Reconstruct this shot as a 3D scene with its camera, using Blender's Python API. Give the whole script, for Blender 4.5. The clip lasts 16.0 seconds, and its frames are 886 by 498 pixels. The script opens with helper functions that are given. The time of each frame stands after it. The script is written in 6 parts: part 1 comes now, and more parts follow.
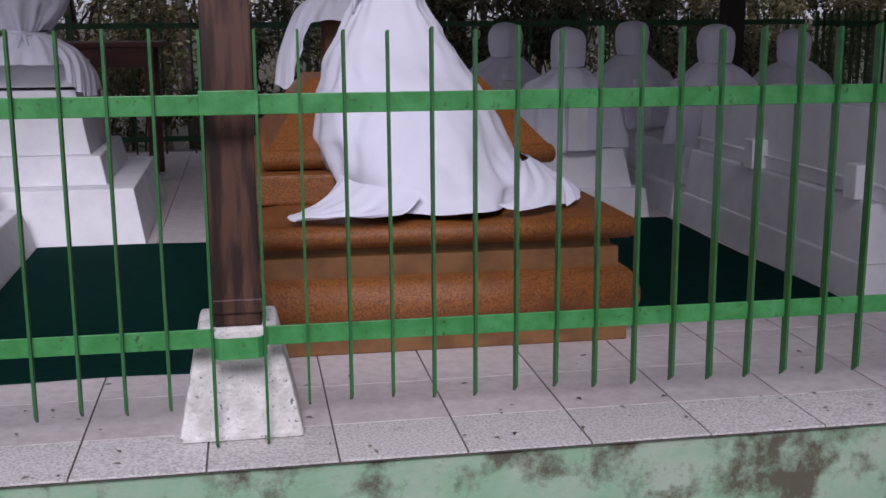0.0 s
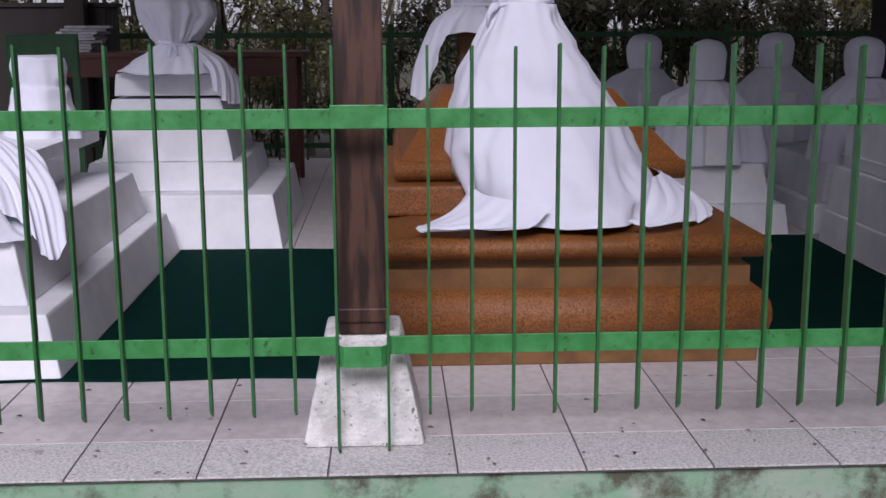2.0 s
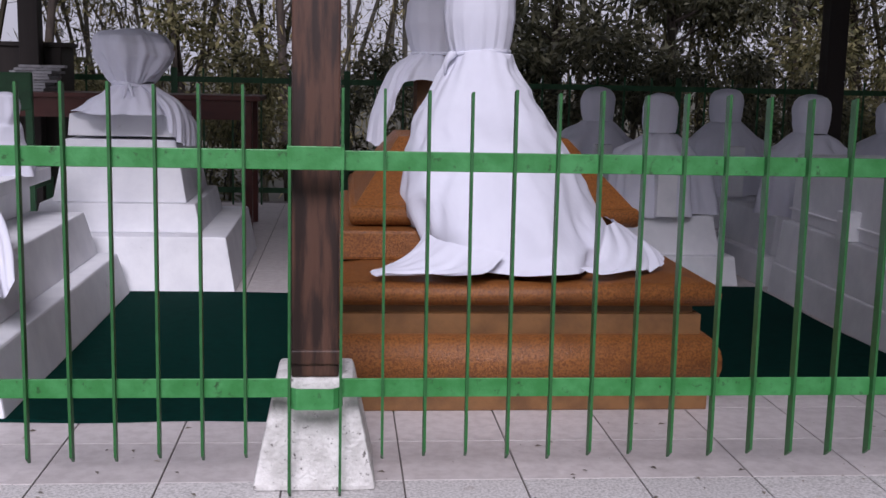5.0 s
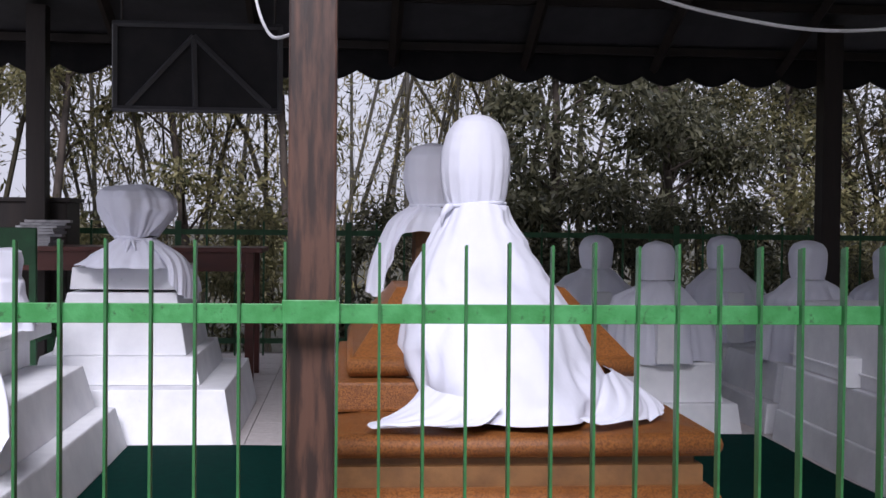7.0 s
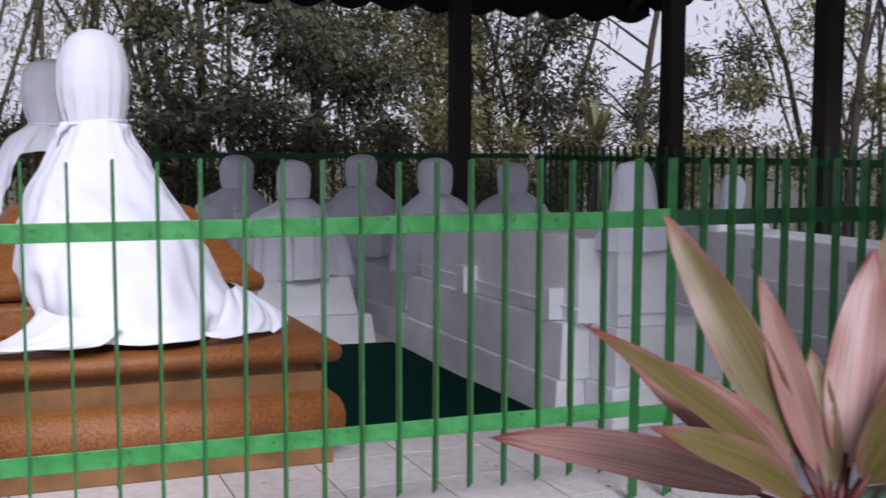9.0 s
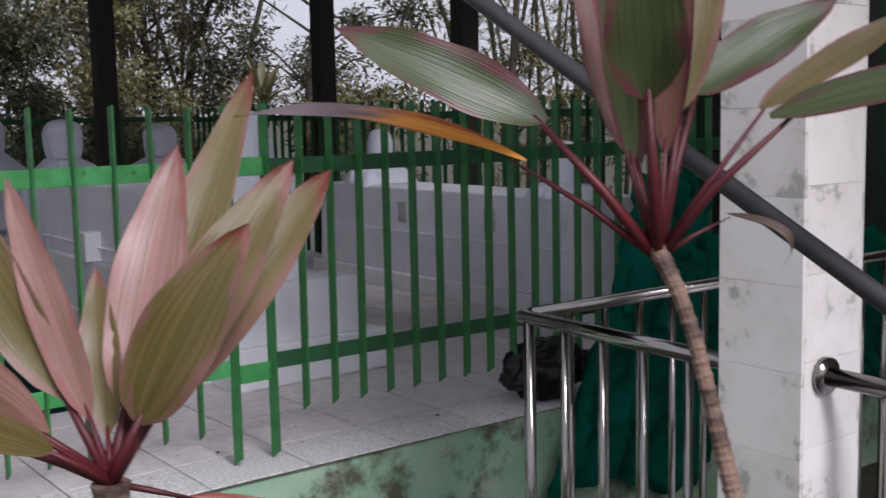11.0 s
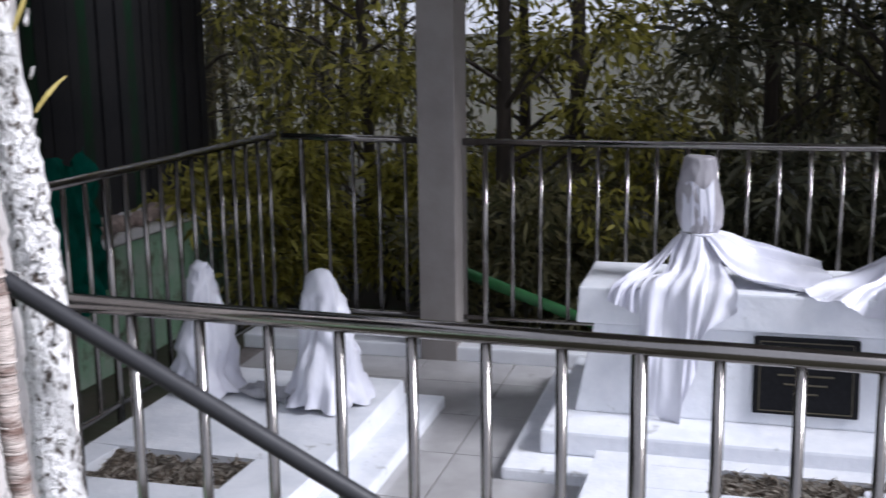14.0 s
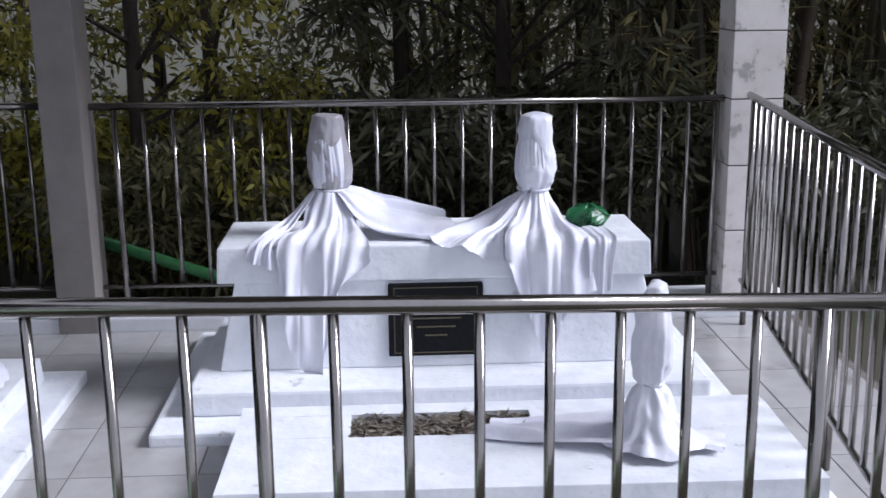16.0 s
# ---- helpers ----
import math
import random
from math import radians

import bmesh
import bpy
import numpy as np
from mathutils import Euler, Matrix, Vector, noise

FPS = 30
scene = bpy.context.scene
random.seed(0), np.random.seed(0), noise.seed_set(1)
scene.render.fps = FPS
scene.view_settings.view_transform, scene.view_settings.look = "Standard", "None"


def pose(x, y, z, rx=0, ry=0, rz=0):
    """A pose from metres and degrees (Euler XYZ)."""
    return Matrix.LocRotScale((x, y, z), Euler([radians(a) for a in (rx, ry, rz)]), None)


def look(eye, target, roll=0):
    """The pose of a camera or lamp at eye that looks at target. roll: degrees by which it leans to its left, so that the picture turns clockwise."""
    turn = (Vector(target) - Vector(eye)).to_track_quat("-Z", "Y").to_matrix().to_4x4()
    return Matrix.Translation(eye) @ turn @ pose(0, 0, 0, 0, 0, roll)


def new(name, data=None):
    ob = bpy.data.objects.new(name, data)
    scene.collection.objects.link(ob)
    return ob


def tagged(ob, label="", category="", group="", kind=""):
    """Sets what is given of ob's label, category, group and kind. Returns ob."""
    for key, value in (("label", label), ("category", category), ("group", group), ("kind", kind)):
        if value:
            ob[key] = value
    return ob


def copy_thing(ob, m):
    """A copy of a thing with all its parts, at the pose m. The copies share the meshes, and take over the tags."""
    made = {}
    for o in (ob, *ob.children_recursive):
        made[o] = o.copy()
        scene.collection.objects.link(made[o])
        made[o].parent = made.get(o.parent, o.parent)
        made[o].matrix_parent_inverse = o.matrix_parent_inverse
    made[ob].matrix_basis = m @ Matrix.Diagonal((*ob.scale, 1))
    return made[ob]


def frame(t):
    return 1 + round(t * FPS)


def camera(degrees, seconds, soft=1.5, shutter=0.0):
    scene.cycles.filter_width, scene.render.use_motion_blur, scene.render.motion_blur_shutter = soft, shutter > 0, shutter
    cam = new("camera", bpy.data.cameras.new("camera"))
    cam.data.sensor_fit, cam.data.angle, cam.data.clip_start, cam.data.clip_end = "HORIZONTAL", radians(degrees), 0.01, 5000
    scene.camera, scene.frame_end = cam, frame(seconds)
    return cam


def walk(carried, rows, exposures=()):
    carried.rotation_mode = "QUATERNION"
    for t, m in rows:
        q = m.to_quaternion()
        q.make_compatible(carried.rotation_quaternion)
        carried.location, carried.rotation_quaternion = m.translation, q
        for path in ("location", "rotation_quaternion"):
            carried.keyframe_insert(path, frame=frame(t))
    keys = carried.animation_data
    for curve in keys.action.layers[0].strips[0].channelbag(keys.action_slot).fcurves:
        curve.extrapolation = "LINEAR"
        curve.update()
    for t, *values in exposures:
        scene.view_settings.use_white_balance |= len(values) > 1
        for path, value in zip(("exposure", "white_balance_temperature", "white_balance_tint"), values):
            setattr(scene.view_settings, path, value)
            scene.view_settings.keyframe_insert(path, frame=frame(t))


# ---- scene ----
cam = camera(43.3, 16.0, shutter=0.3)
PATH = [
    (0, (-0.01, -2.787, 1.095), (0.327, -0.858, 0.686), -0.3),
    (0.5, (0.0, -2.776, 1.103), (0.297, -0.844, 0.679), -0.2),
    (1, (0.015, -2.777, 1.105), (0.234, -0.836, 0.677), -0.2),
    (1.5, (0.025, -2.793, 1.109), (0.167, -0.842, 0.692), -0.2),
    (2, (0.024, -2.804, 1.116), (0.117, -0.846, 0.721), -0.2),
    (2.5, (0.022, -2.809, 1.115), (0.097, -0.844, 0.748), 0.1),
    (3, (0.019, -2.809, 1.111), (0.1, -0.839, 0.773), 0.5),
    (3.5, (0.018, -2.815, 1.108), (0.115, -0.843, 0.789), 1.0),
    (4, (0.013, -2.81, 1.105), (0.139, -0.839, 0.791), 1.2),
    (4.2, (0.012, -2.812, 1.1), (0.152, -0.842, 0.786), 1.2),
    (6.3, (0.028, -2.811, 1.108), (0.225, -0.829, 0.912), 1.2),
    (6.5, (0.03, -2.811, 1.11), (0.21, -0.825, 0.962), 1.1),
    (7, (0.04, -2.825, 1.115), (0.209, -0.833, 1.07), 0.6),
    (7.5, (0.042, -2.853, 1.111), (0.315, -0.872, 1.065), -0.3),
    (8, (0.074, -2.865, 1.102), (0.5, -0.914, 1.008), -0.4),
    (8.5, (0.117, -2.903, 1.1), (0.707, -0.997, 0.955), 0.1),
    (9, (0.167, -2.942, 1.1), (0.913, -1.095, 0.92), 0.2),
    (9.2, (0.191, -2.96, 1.098), (0.998, -1.14, 0.911), 0.5),
    (11.3, (0.563, -2.956, 1.016), (1.823, -1.424, 0.766), -1.2),
    (11.5, (0.566, -2.982, 1.007), (1.874, -1.49, 0.752), -1.0),
    (12, (0.571, -2.98, 1.006), (2.037, -1.65, 0.72), -1.0),
    (12.5, (0.578, -3.0, 1.009), (2.173, -1.835, 0.693), -1.2),
    (13, (0.574, -3.022, 1.009), (2.293, -2.058, 0.671), -0.8),
    (13.5, (0.54, -3.084, 1.009), (2.36, -2.335, 0.654), -1.2),
    (14, (0.525, -3.115, 1.03), (2.42, -2.605, 0.644), -0.7),
    (14.5, (0.547, -3.148, 1.035), (2.481, -2.85, 0.619), -0.7),
    (15, (0.544, -3.142, 1.033), (2.493, -3.03, 0.595), -0.7),
    (15.5, (0.503, -3.183, 1.045), (2.45, -3.193, 0.59), -0.8),
    (16, (0.471, -3.193, 1.056), (2.413, -3.288, 0.586), -0.6),
]
walk(cam, [(t, look(eye, target, roll)) for t, eye, target, roll in PATH],
     [(0.0, -0.50, 6000, 24), (4.2, -0.28, 6000, 23), (6.3, -0.20, 6000, 23), (7.2, 0.24, 5950, 18), (9.2, 0.20, 5950, 17), (11.3, 0.14, 6050, 15), (12.3, 0.32, 5950, 15), (13.2, 0.36, 5900, 14), (14.5, 0.26, 5750, 13), (16.0, 0.27, 5700, 13)])

# ---- light ----
SUN_ELEV, SUN_YAW = 40, 186
world = bpy.data.worlds.new("sky")
scene.world = world
world.use_nodes = True
wn = world.node_tree.nodes
sky = wn.new("ShaderNodeTexSky")
sky.sky_type = "NISHITA"
sky.sun_disc = False
sky.sun_elevation = radians(SUN_ELEV)
sky.sun_rotation = radians(SUN_YAW)
sky.air_density, sky.dust_density, sky.ozone_density = 1.0, 6.0, 0.6
haze = wn.new("ShaderNodeMixRGB")
haze.inputs[0].default_value = 0.72
haze.inputs[2].default_value = (16.0, 16.0, 16.8, 1)
world.node_tree.links.new(sky.outputs[0], haze.inputs[1])
world.node_tree.links.new(haze.outputs[0], wn["Background"].inputs[0])
wn["Background"].inputs[1].default_value = 0.050
sun = new("sun", bpy.data.lights.new("sun", "SUN"))
sun.data.energy, sun.data.angle, sun.data.color = 3.5, radians(22), (1.0, 0.97, 0.95)
sun.matrix_world = look((0, 0, 0), (-math.sin(radians(SUN_YAW)) * math.cos(radians(SUN_ELEV)), -math.cos(radians(SUN_YAW)) * math.cos(radians(SUN_ELEV)), -math.sin(radians(SUN_ELEV))))


# ---- materials ----
def mat(name, base, other=None, rough=0.6, metal=0.0, scale=8.0, detail=6.0, bump=0.15, bump_scale=60.0, low=0.4, high=0.65,
        stain=None, stain_scale=2.0, stain_low=0.55, stain_high=0.7, per_object=0.0, sub=0.0, stretch=(1, 1, 1), spec=0.5):
    m = bpy.data.materials.new(name)
    m.use_nodes = True
    nt = m.node_tree
    n, l = nt.nodes, nt.links
    p = n["Principled BSDF"]
    p.inputs["Roughness"].default_value = rough
    p.inputs["Metallic"].default_value = metal
    p.inputs["Specular IOR Level"].default_value = spec
    co = n.new("ShaderNodeTexCoord")
    mp = n.new("ShaderNodeMapping")
    mp.inputs["Scale"].default_value = stretch
    if per_object:
        oi = n.new("ShaderNodeObjectInfo")
        shift = n.new("ShaderNodeVectorMath")
        shift.operation = "MULTIPLY_ADD"
        shift.inputs[1].default_value = (17.3, 11.9, 23.7)
        l.new(oi.outputs["Random"], shift.inputs[0])
        l.new(co.outputs["Object"], shift.inputs[2])
        l.new(shift.outputs[0], mp.inputs[0])
    else:
        l.new(co.outputs["Object"], mp.inputs[0])

    def noise_ramp(sc, a, b, rough_n=0.6):
        t = n.new("ShaderNodeTexNoise")
        t.inputs["Scale"].default_value = sc
        t.inputs["Detail"].default_value = detail
        t.inputs["Roughness"].default_value = rough_n
        l.new(mp.outputs[0], t.inputs["Vector"])
        r = n.new("ShaderNodeMapRange")
        r.inputs[1].default_value, r.inputs[2].default_value = a, b
        l.new(t.outputs[0], r.inputs[0])
        return r.outputs[0]

    def mix(fac, a, b):
        x = n.new("ShaderNodeMixRGB")
        l.new(fac, x.inputs[0])
        for i, c in ((1, a), (2, b)):
            if isinstance(c, tuple):
                x.inputs[i].default_value = (*c, 1)
            else:
                l.new(c, x.inputs[i])
        return x.outputs[0]

    other = other or tuple(c * 0.75 for c in base)
    col = mix(noise_ramp(scale, low, high), base, other)
    if stain:
        col = mix(noise_ramp(stain_scale, stain_low, stain_high, 0.7), col, stain)
    if per_object:
        r = n.new("ShaderNodeMapRange")
        r.inputs[3].default_value, r.inputs[4].default_value = 1 - per_object, 1 + per_object
        l.new(oi.outputs["Random"], r.inputs[0])
        h = n.new("ShaderNodeHueSaturation")
        l.new(r.outputs[0], h.inputs["Value"])
        l.new(col, h.inputs["Color"])
        col = h.outputs[0]
    l.new(col, p.inputs["Base Color"])
    if sub:
        p.inputs["Subsurface Weight"].default_value = sub
        p.inputs["Subsurface Radius"].default_value = (0.02, 0.02, 0.02)
    if bump:
        t = n.new("ShaderNodeTexNoise")
        t.inputs["Scale"].default_value = bump_scale
        t.inputs["Detail"].default_value = 5
        l.new(mp.outputs[0], t.inputs["Vector"])
        b = n.new("ShaderNodeBump")
        b.inputs["Strength"].default_value = bump
        b.inputs["Distance"].default_value = 0.01
        l.new(t.outputs[0], b.inputs["Height"])
        l.new(b.outputs[0], p.inputs["Normal"])
    return m


M_TILE = mat("tile", (0.60, 0.56, 0.555), (0.50, 0.46, 0.455), 0.45, scale=25, bump=0.06, bump_scale=200, stain=(0.22, 0.19, 0.17), stain_scale=9, stain_low=0.68, stain_high=0.78, per_object=0.07)
M_TILE_EDGE = mat("speckled_tile", (0.64, 0.62, 0.61), (0.38, 0.37, 0.36), 0.6, scale=120, low=0.42, high=0.62, bump=0.15, bump_scale=250, stain=(0.25, 0.2, 0.18), stain_scale=7, stain_low=0.66, stain_high=0.78, per_object=0.06)
M_GROUT = mat("grout", (0.16, 0.14, 0.13), rough=0.9, scale=30)
M_JOINT = mat("pale_joint", (0.58, 0.55, 0.53), (0.50, 0.47, 0.45), 0.8, scale=30)
M_MOSSWALL = mat("mossy_green_plaster", (0.24, 0.42, 0.27), (0.36, 0.46, 0.36), 0.85, scale=6, bump=0.35, bump_scale=40, stain=(0.10, 0.10, 0.065), stain_scale=4.5, stain_low=0.50, stain_high=0.63)
M_GREEN = mat("green_paint", (0.038, 0.22, 0.055), (0.07, 0.31, 0.10), 0.42, scale=14, bump=0.12, bump_scale=90, stain=(0.025, 0.055, 0.02), stain_scale=34, stain_low=0.58, stain_high=0.70)
M_PICKET = mat("green_bar_paint", (0.022, 0.115, 0.032), (0.032, 0.16, 0.045), 0.45, scale=14, bump=0.1, bump_scale=90, stain=(0.02, 0.05, 0.02), stain_scale=20, stain_low=0.64, stain_high=0.75)
M_DARKGREEN = mat("dark_and_shaded_green_paint", (0.012, 0.065, 0.022), (0.016, 0.09, 0.03), 0.55, scale=10, bump=0.1)
M_ROOFGREEN = mat("blackened_green_paint", (0.006, 0.028, 0.012), (0.012, 0.016, 0.012), 0.7, scale=14, bump=0.2, spec=0.15)
M_WOOD = mat("brown_wood", (0.088, 0.040, 0.025), (0.024, 0.011, 0.008), 0.5, low=0.42, high=0.58, scale=30, bump=0.25, bump_scale=50, stretch=(1, 1, 0.12), stain=(0.14, 0.072, 0.05), stain_scale=10, stain_low=0.58, stain_high=0.72)
M_DARKWOOD = mat("dark_wood", (0.022, 0.014, 0.011), (0.012, 0.008, 0.007), 0.6, scale=9, bump=0.2, stretch=(1, 1, 0.15))
M_TABLE = mat("red_brown_wood", (0.10, 0.025, 0.017), (0.06, 0.015, 0.011), 0.4, scale=8, bump=0.1, stretch=(0.2, 1, 1))
M_CONCRETE = mat("whitewashed_concrete", (0.74, 0.73, 0.71), (0.52, 0.51, 0.49), 0.85, scale=16, bump=0.9, bump_scale=70, stain=(0.14, 0.13, 0.12), stain_scale=55, stain_low=0.60, stain_high=0.66)
M_WHITE = mat("white_paint", (0.82, 0.83, 0.86), (0.72, 0.73, 0.77), 0.6, scale=5, bump=0.12, bump_scale=35, stain=(0.5, 0.5, 0.5), stain_scale=6, stain_low=0.66, stain_high=0.8)
M_WHITE2 = mat("weathered_white_paint", (0.83, 0.84, 0.88), (0.72, 0.74, 0.79), 0.65, scale=7, bump=0.4, bump_scale=28, stain=(0.42, 0.42, 0.42), stain_scale=11, stain_low=0.63, stain_high=0.72)
M_CLOTH = mat("white_cotton", (0.73, 0.74, 0.83), (0.68, 0.69, 0.78), 0.85, scale=4, bump=0.35, bump_scale=12, stretch=(1, 1, 0.4))
M_SATIN = mat("white_satin", (0.78, 0.78, 0.85), (0.64, 0.64, 0.73), 0.30, scale=7, bump=0.35, bump_scale=24, stretch=(1, 1, 0.45))
M_SHEER = mat("grey_sheer_satin", (0.42, 0.40, 0.43), (0.30, 0.285, 0.31), 0.34, scale=9, bump=0.35, bump_scale=24, stretch=(1, 1, 0.45))
M_ORANGE = mat("ochre_terrazzo", (0.32, 0.122, 0.030), (0.15, 0.050, 0.013), 0.42, scale=135, low=0.42, high=0.62, bump=0.4, bump_scale=200, stain=(0.17, 0.062, 0.018), stain_scale=6, stain_low=0.50, stain_high=0.72)
M_ORANGE2 = mat("ochre_flat", (0.22, 0.105, 0.035), (0.14, 0.065, 0.022), 0.5, scale=9, bump=0.15, bump_scale=60)
M_CARPET = mat("green_carpet", (0.0015, 0.026, 0.02), (0.001, 0.018, 0.014), 1.0, scale=30, bump=0.5, bump_scale=300, spec=0.05)
M_STEEL = mat("stainless_steel", (0.33, 0.31, 0.295), (0.25, 0.235, 0.225), 0.17, metal=1.0, scale=6, bump=0.03, bump_scale=30)
M_MARBLE = mat("marble_tile", (0.80, 0.755, 0.735), (0.68, 0.63, 0.605), 0.24, scale=9, low=0.45, high=0.68, bump=0.03, stain=(0.44, 0.42, 0.40), stain_scale=9, stain_low=0.575, stain_high=0.63, per_object=0.05)
M_GREYPLASTER = mat("grey_plaster", (0.28, 0.255, 0.24), (0.23, 0.205, 0.195), 0.7, scale=5, bump=0.1)
M_FLOORLOW = mat("white_floor_tile", (0.44, 0.43, 0.43), (0.37, 0.36, 0.36), 0.16, scale=5, bump=0.03, stain=(0.17, 0.16, 0.15), stain_scale=3, stain_low=0.6, stain_high=0.75, per_object=0.05)
M_BLACK = mat("black_granite", (0.006, 0.006, 0.007), (0.010, 0.010, 0.012), 0.5, scale=60, bump=0.05, spec=0.15)
M_SOIL = mat("soil", (0.065, 0.048, 0.033), (0.24, 0.21, 0.18), 0.95, scale=75, low=0.5, high=0.66, bump=0.8, bump_scale=70)
M_GROUND = mat("earth", (0.055, 0.046, 0.032), (0.035, 0.042, 0.02), 0.95, scale=3, bump=0.6, bump_scale=25)
M_TARP = mat("dark_green_cloth", (0.003, 0.085, 0.058), (0.002, 0.045, 0.032), 0.95, scale=5, bump=0.9, bump_scale=14, spec=0.08)
M_BAG = mat("black_plastic", (0.006, 0.006, 0.007), (0.010, 0.010, 0.011), 0.32, scale=6, bump=0.3, bump_scale=25, spec=0.25)
M_PIPE = mat("grey_pipe", (0.036, 0.036, 0.040), (0.025, 0.025, 0.029), 0.5, scale=10, bump=0.05)
M_CABLE = mat("white_cable", (0.7, 0.7, 0.72), rough=0.5, scale=5)
M_ROOF = mat("dark_roof", (0.014, 0.014, 0.016), (0.022, 0.021, 0.022), 0.7, scale=6, bump=0.2, spec=0.15)
M_ROOFSHEET = mat("roof_sheet", (0.05, 0.05, 0.055), (0.035, 0.035, 0.04), 0.6, scale=5)
M_BRONZE = mat("faded_gilt", (0.10, 0.085, 0.05), rough=0.5, scale=20)
M_PAPER = mat("paper", (0.5, 0.5, 0.52), (0.3, 0.3, 0.32), 0.8, scale=15)
M_CANE = mat("ringed_cane", (0.19, 0.12, 0.09), (0.035, 0.02, 0.016), 0.85, scale=60, bump=0.6, stretch=(0.5, 0.5, 1.2))
M_BARK = mat("pale_lichen_bark", (0.84, 0.82, 0.81), (0.10, 0.08, 0.065), 0.9, scale=200, low=0.54, high=0.62, bump=0.7, bump_scale=260, stretch=(1, 1, 0.7), stain=(0.30, 0.24, 0.21), stain_scale=26, stain_low=0.62, stain_high=0.68)
M_BARK2 = mat("ringed_pale_bark", (0.50, 0.43, 0.39), (0.17, 0.11, 0.09), 0.9, scale=70, low=0.42, high=0.62, bump=0.8, bump_scale=60, stretch=(0.5, 0.5, 2.2))
M_STALK = mat("wine_red_stalk", (0.085, 0.010, 0.013), (0.032, 0.006, 0.009), 0.5, scale=14, bump=0.08, spec=0.35)
M_BAMBOO = mat("bamboo_stem", (0.06, 0.052, 0.03), (0.03, 0.025, 0.018), 0.6, scale=7, bump=0.1, stretch=(1, 1, 0.4))


def cordyline_mat(name, middle, streak, edge, tip, tip_from, rough=0.4):
    """Leaf colour over its own length and width: streaked middle, tinted margins, another tip."""
    m = bpy.data.materials.new(name)
    m.use_nodes = True
    n, l = m.node_tree.nodes, m.node_tree.links
    p = n["Principled BSDF"]
    p.inputs["Roughness"].default_value = rough
    uv = n.new("ShaderNodeUVMap")
    uv.uv_map = "leaf"
    sep = n.new("ShaderNodeSeparateXYZ")
    l.new(uv.outputs[0], sep.inputs[0])
    oi = n.new("ShaderNodeObjectInfo")

    def streaks(sx, sy):
        mp = n.new("ShaderNodeMapping")
        mp.inputs["Scale"].default_value = (sx, sy, 1)
        l.new(uv.outputs[0], mp.inputs[0])
        t = n.new("ShaderNodeTexNoise")
        t.noise_dimensions = "4D"
        t.inputs["Scale"].default_value = 1.0
        t.inputs["Detail"].default_value = 4
        l.new(mp.outputs[0], t.inputs["Vector"])
        l.new(oi.outputs["Random"], t.inputs["W"])
        return t.outputs[0]

    def math_(op, a, b):
        x = n.new("ShaderNodeMath")
        x.operation = op
        for k, v in ((0, a), (1, b)):
            if isinstance(v, (int, float)):
                x.inputs[k].default_value = v
            else:
                l.new(v, x.inputs[k])
        return x.outputs[0]

    def ramp(v, a, b):
        r = n.new("ShaderNodeMapRange")
        r.interpolation_type = "SMOOTHSTEP"
        r.inputs[1].default_value, r.inputs[2].default_value = a, b
        l.new(v, r.inputs[0])
        return r.outputs[0]

    def mix(f, a, b):
        x = n.new("ShaderNodeMixRGB")
        l.new(f, x.inputs[0])
        for k, v in ((1, a), (2, b)):
            if isinstance(v, tuple):
                x.inputs[k].default_value = (*v, 1)
            else:
                l.new(v, x.inputs[k])
        return x.outputs[0]

    fine, broad = streaks(26, 1.2), streaks(3, 3.5)
    col = mix(ramp(fine, 0.40, 0.62), middle, streak)
    off = math_("MULTIPLY", math_("ABSOLUTE", math_("SUBTRACT", sep.outputs[0], 0.5), 0), 2.0)
    col = mix(ramp(math_("ADD", off, math_("MULTIPLY", math_("SUBTRACT", broad, 0.5), 2.6)), 0.6, 1.15), col, edge)
    col = mix(ramp(math_("ADD", sep.outputs[1], math_("MULTIPLY", math_("SUBTRACT", broad, 0.5), 0.5)), tip_from, min(1.0, tip_from + 0.25)), col, tip)
    l.new(col, p.inputs["Base Color"])
    b = n.new("ShaderNodeBump")
    b.inputs["Strength"].default_value = 0.25
    b.inputs["Distance"].default_value = 0.002
    l.new(fine, b.inputs["Height"])
    l.new(b.outputs[0], p.inputs["Normal"])
    t = n.new("ShaderNodeBsdfTranslucent")
    l.new(col, t.inputs[0])
    x = n.new("ShaderNodeMixShader")
    x.inputs[0].default_value = 0.2
    l.new(p.outputs[0], x.inputs[1])
    l.new(t.outputs[0], x.inputs[2])
    l.new(x.outputs[0], n["Material Output"].inputs[0])
    return m


M_LEAFRED = cordyline_mat("cordyline_leaf", (0.105, 0.088, 0.024), (0.16, 0.115, 0.045), (0.21, 0.105, 0.085), (0.16, 0.035, 0.025), 0.82)
M_LEAFPINK = cordyline_mat("pink_cordyline_leaf", (0.31, 0.16, 0.145), (0.20, 0.125, 0.085), (0.26, 0.10, 0.09), (0.14, 0.03, 0.025), 0.82)
M_LEAFCORE = cordyline_mat("wine_core_leaf", (0.16, 0.045, 0.05), (0.10, 0.075, 0.035), (0.07, 0.012, 0.02), (0.05, 0.05, 0.02), 0.55)
M_LEAFWINE = cordyline_mat("wine_green_leaf", (0.062, 0.080, 0.028), (0.042, 0.058, 0.022), (0.10, 0.03, 0.034), (0.09, 0.025, 0.028), 0.8)
M_LEAFRUST = cordyline_mat("rusty_red_leaf", (0.26, 0.06, 0.045), (0.34, 0.11, 0.08), (0.16, 0.03, 0.025), (0.20, 0.035, 0.03), 0.8)
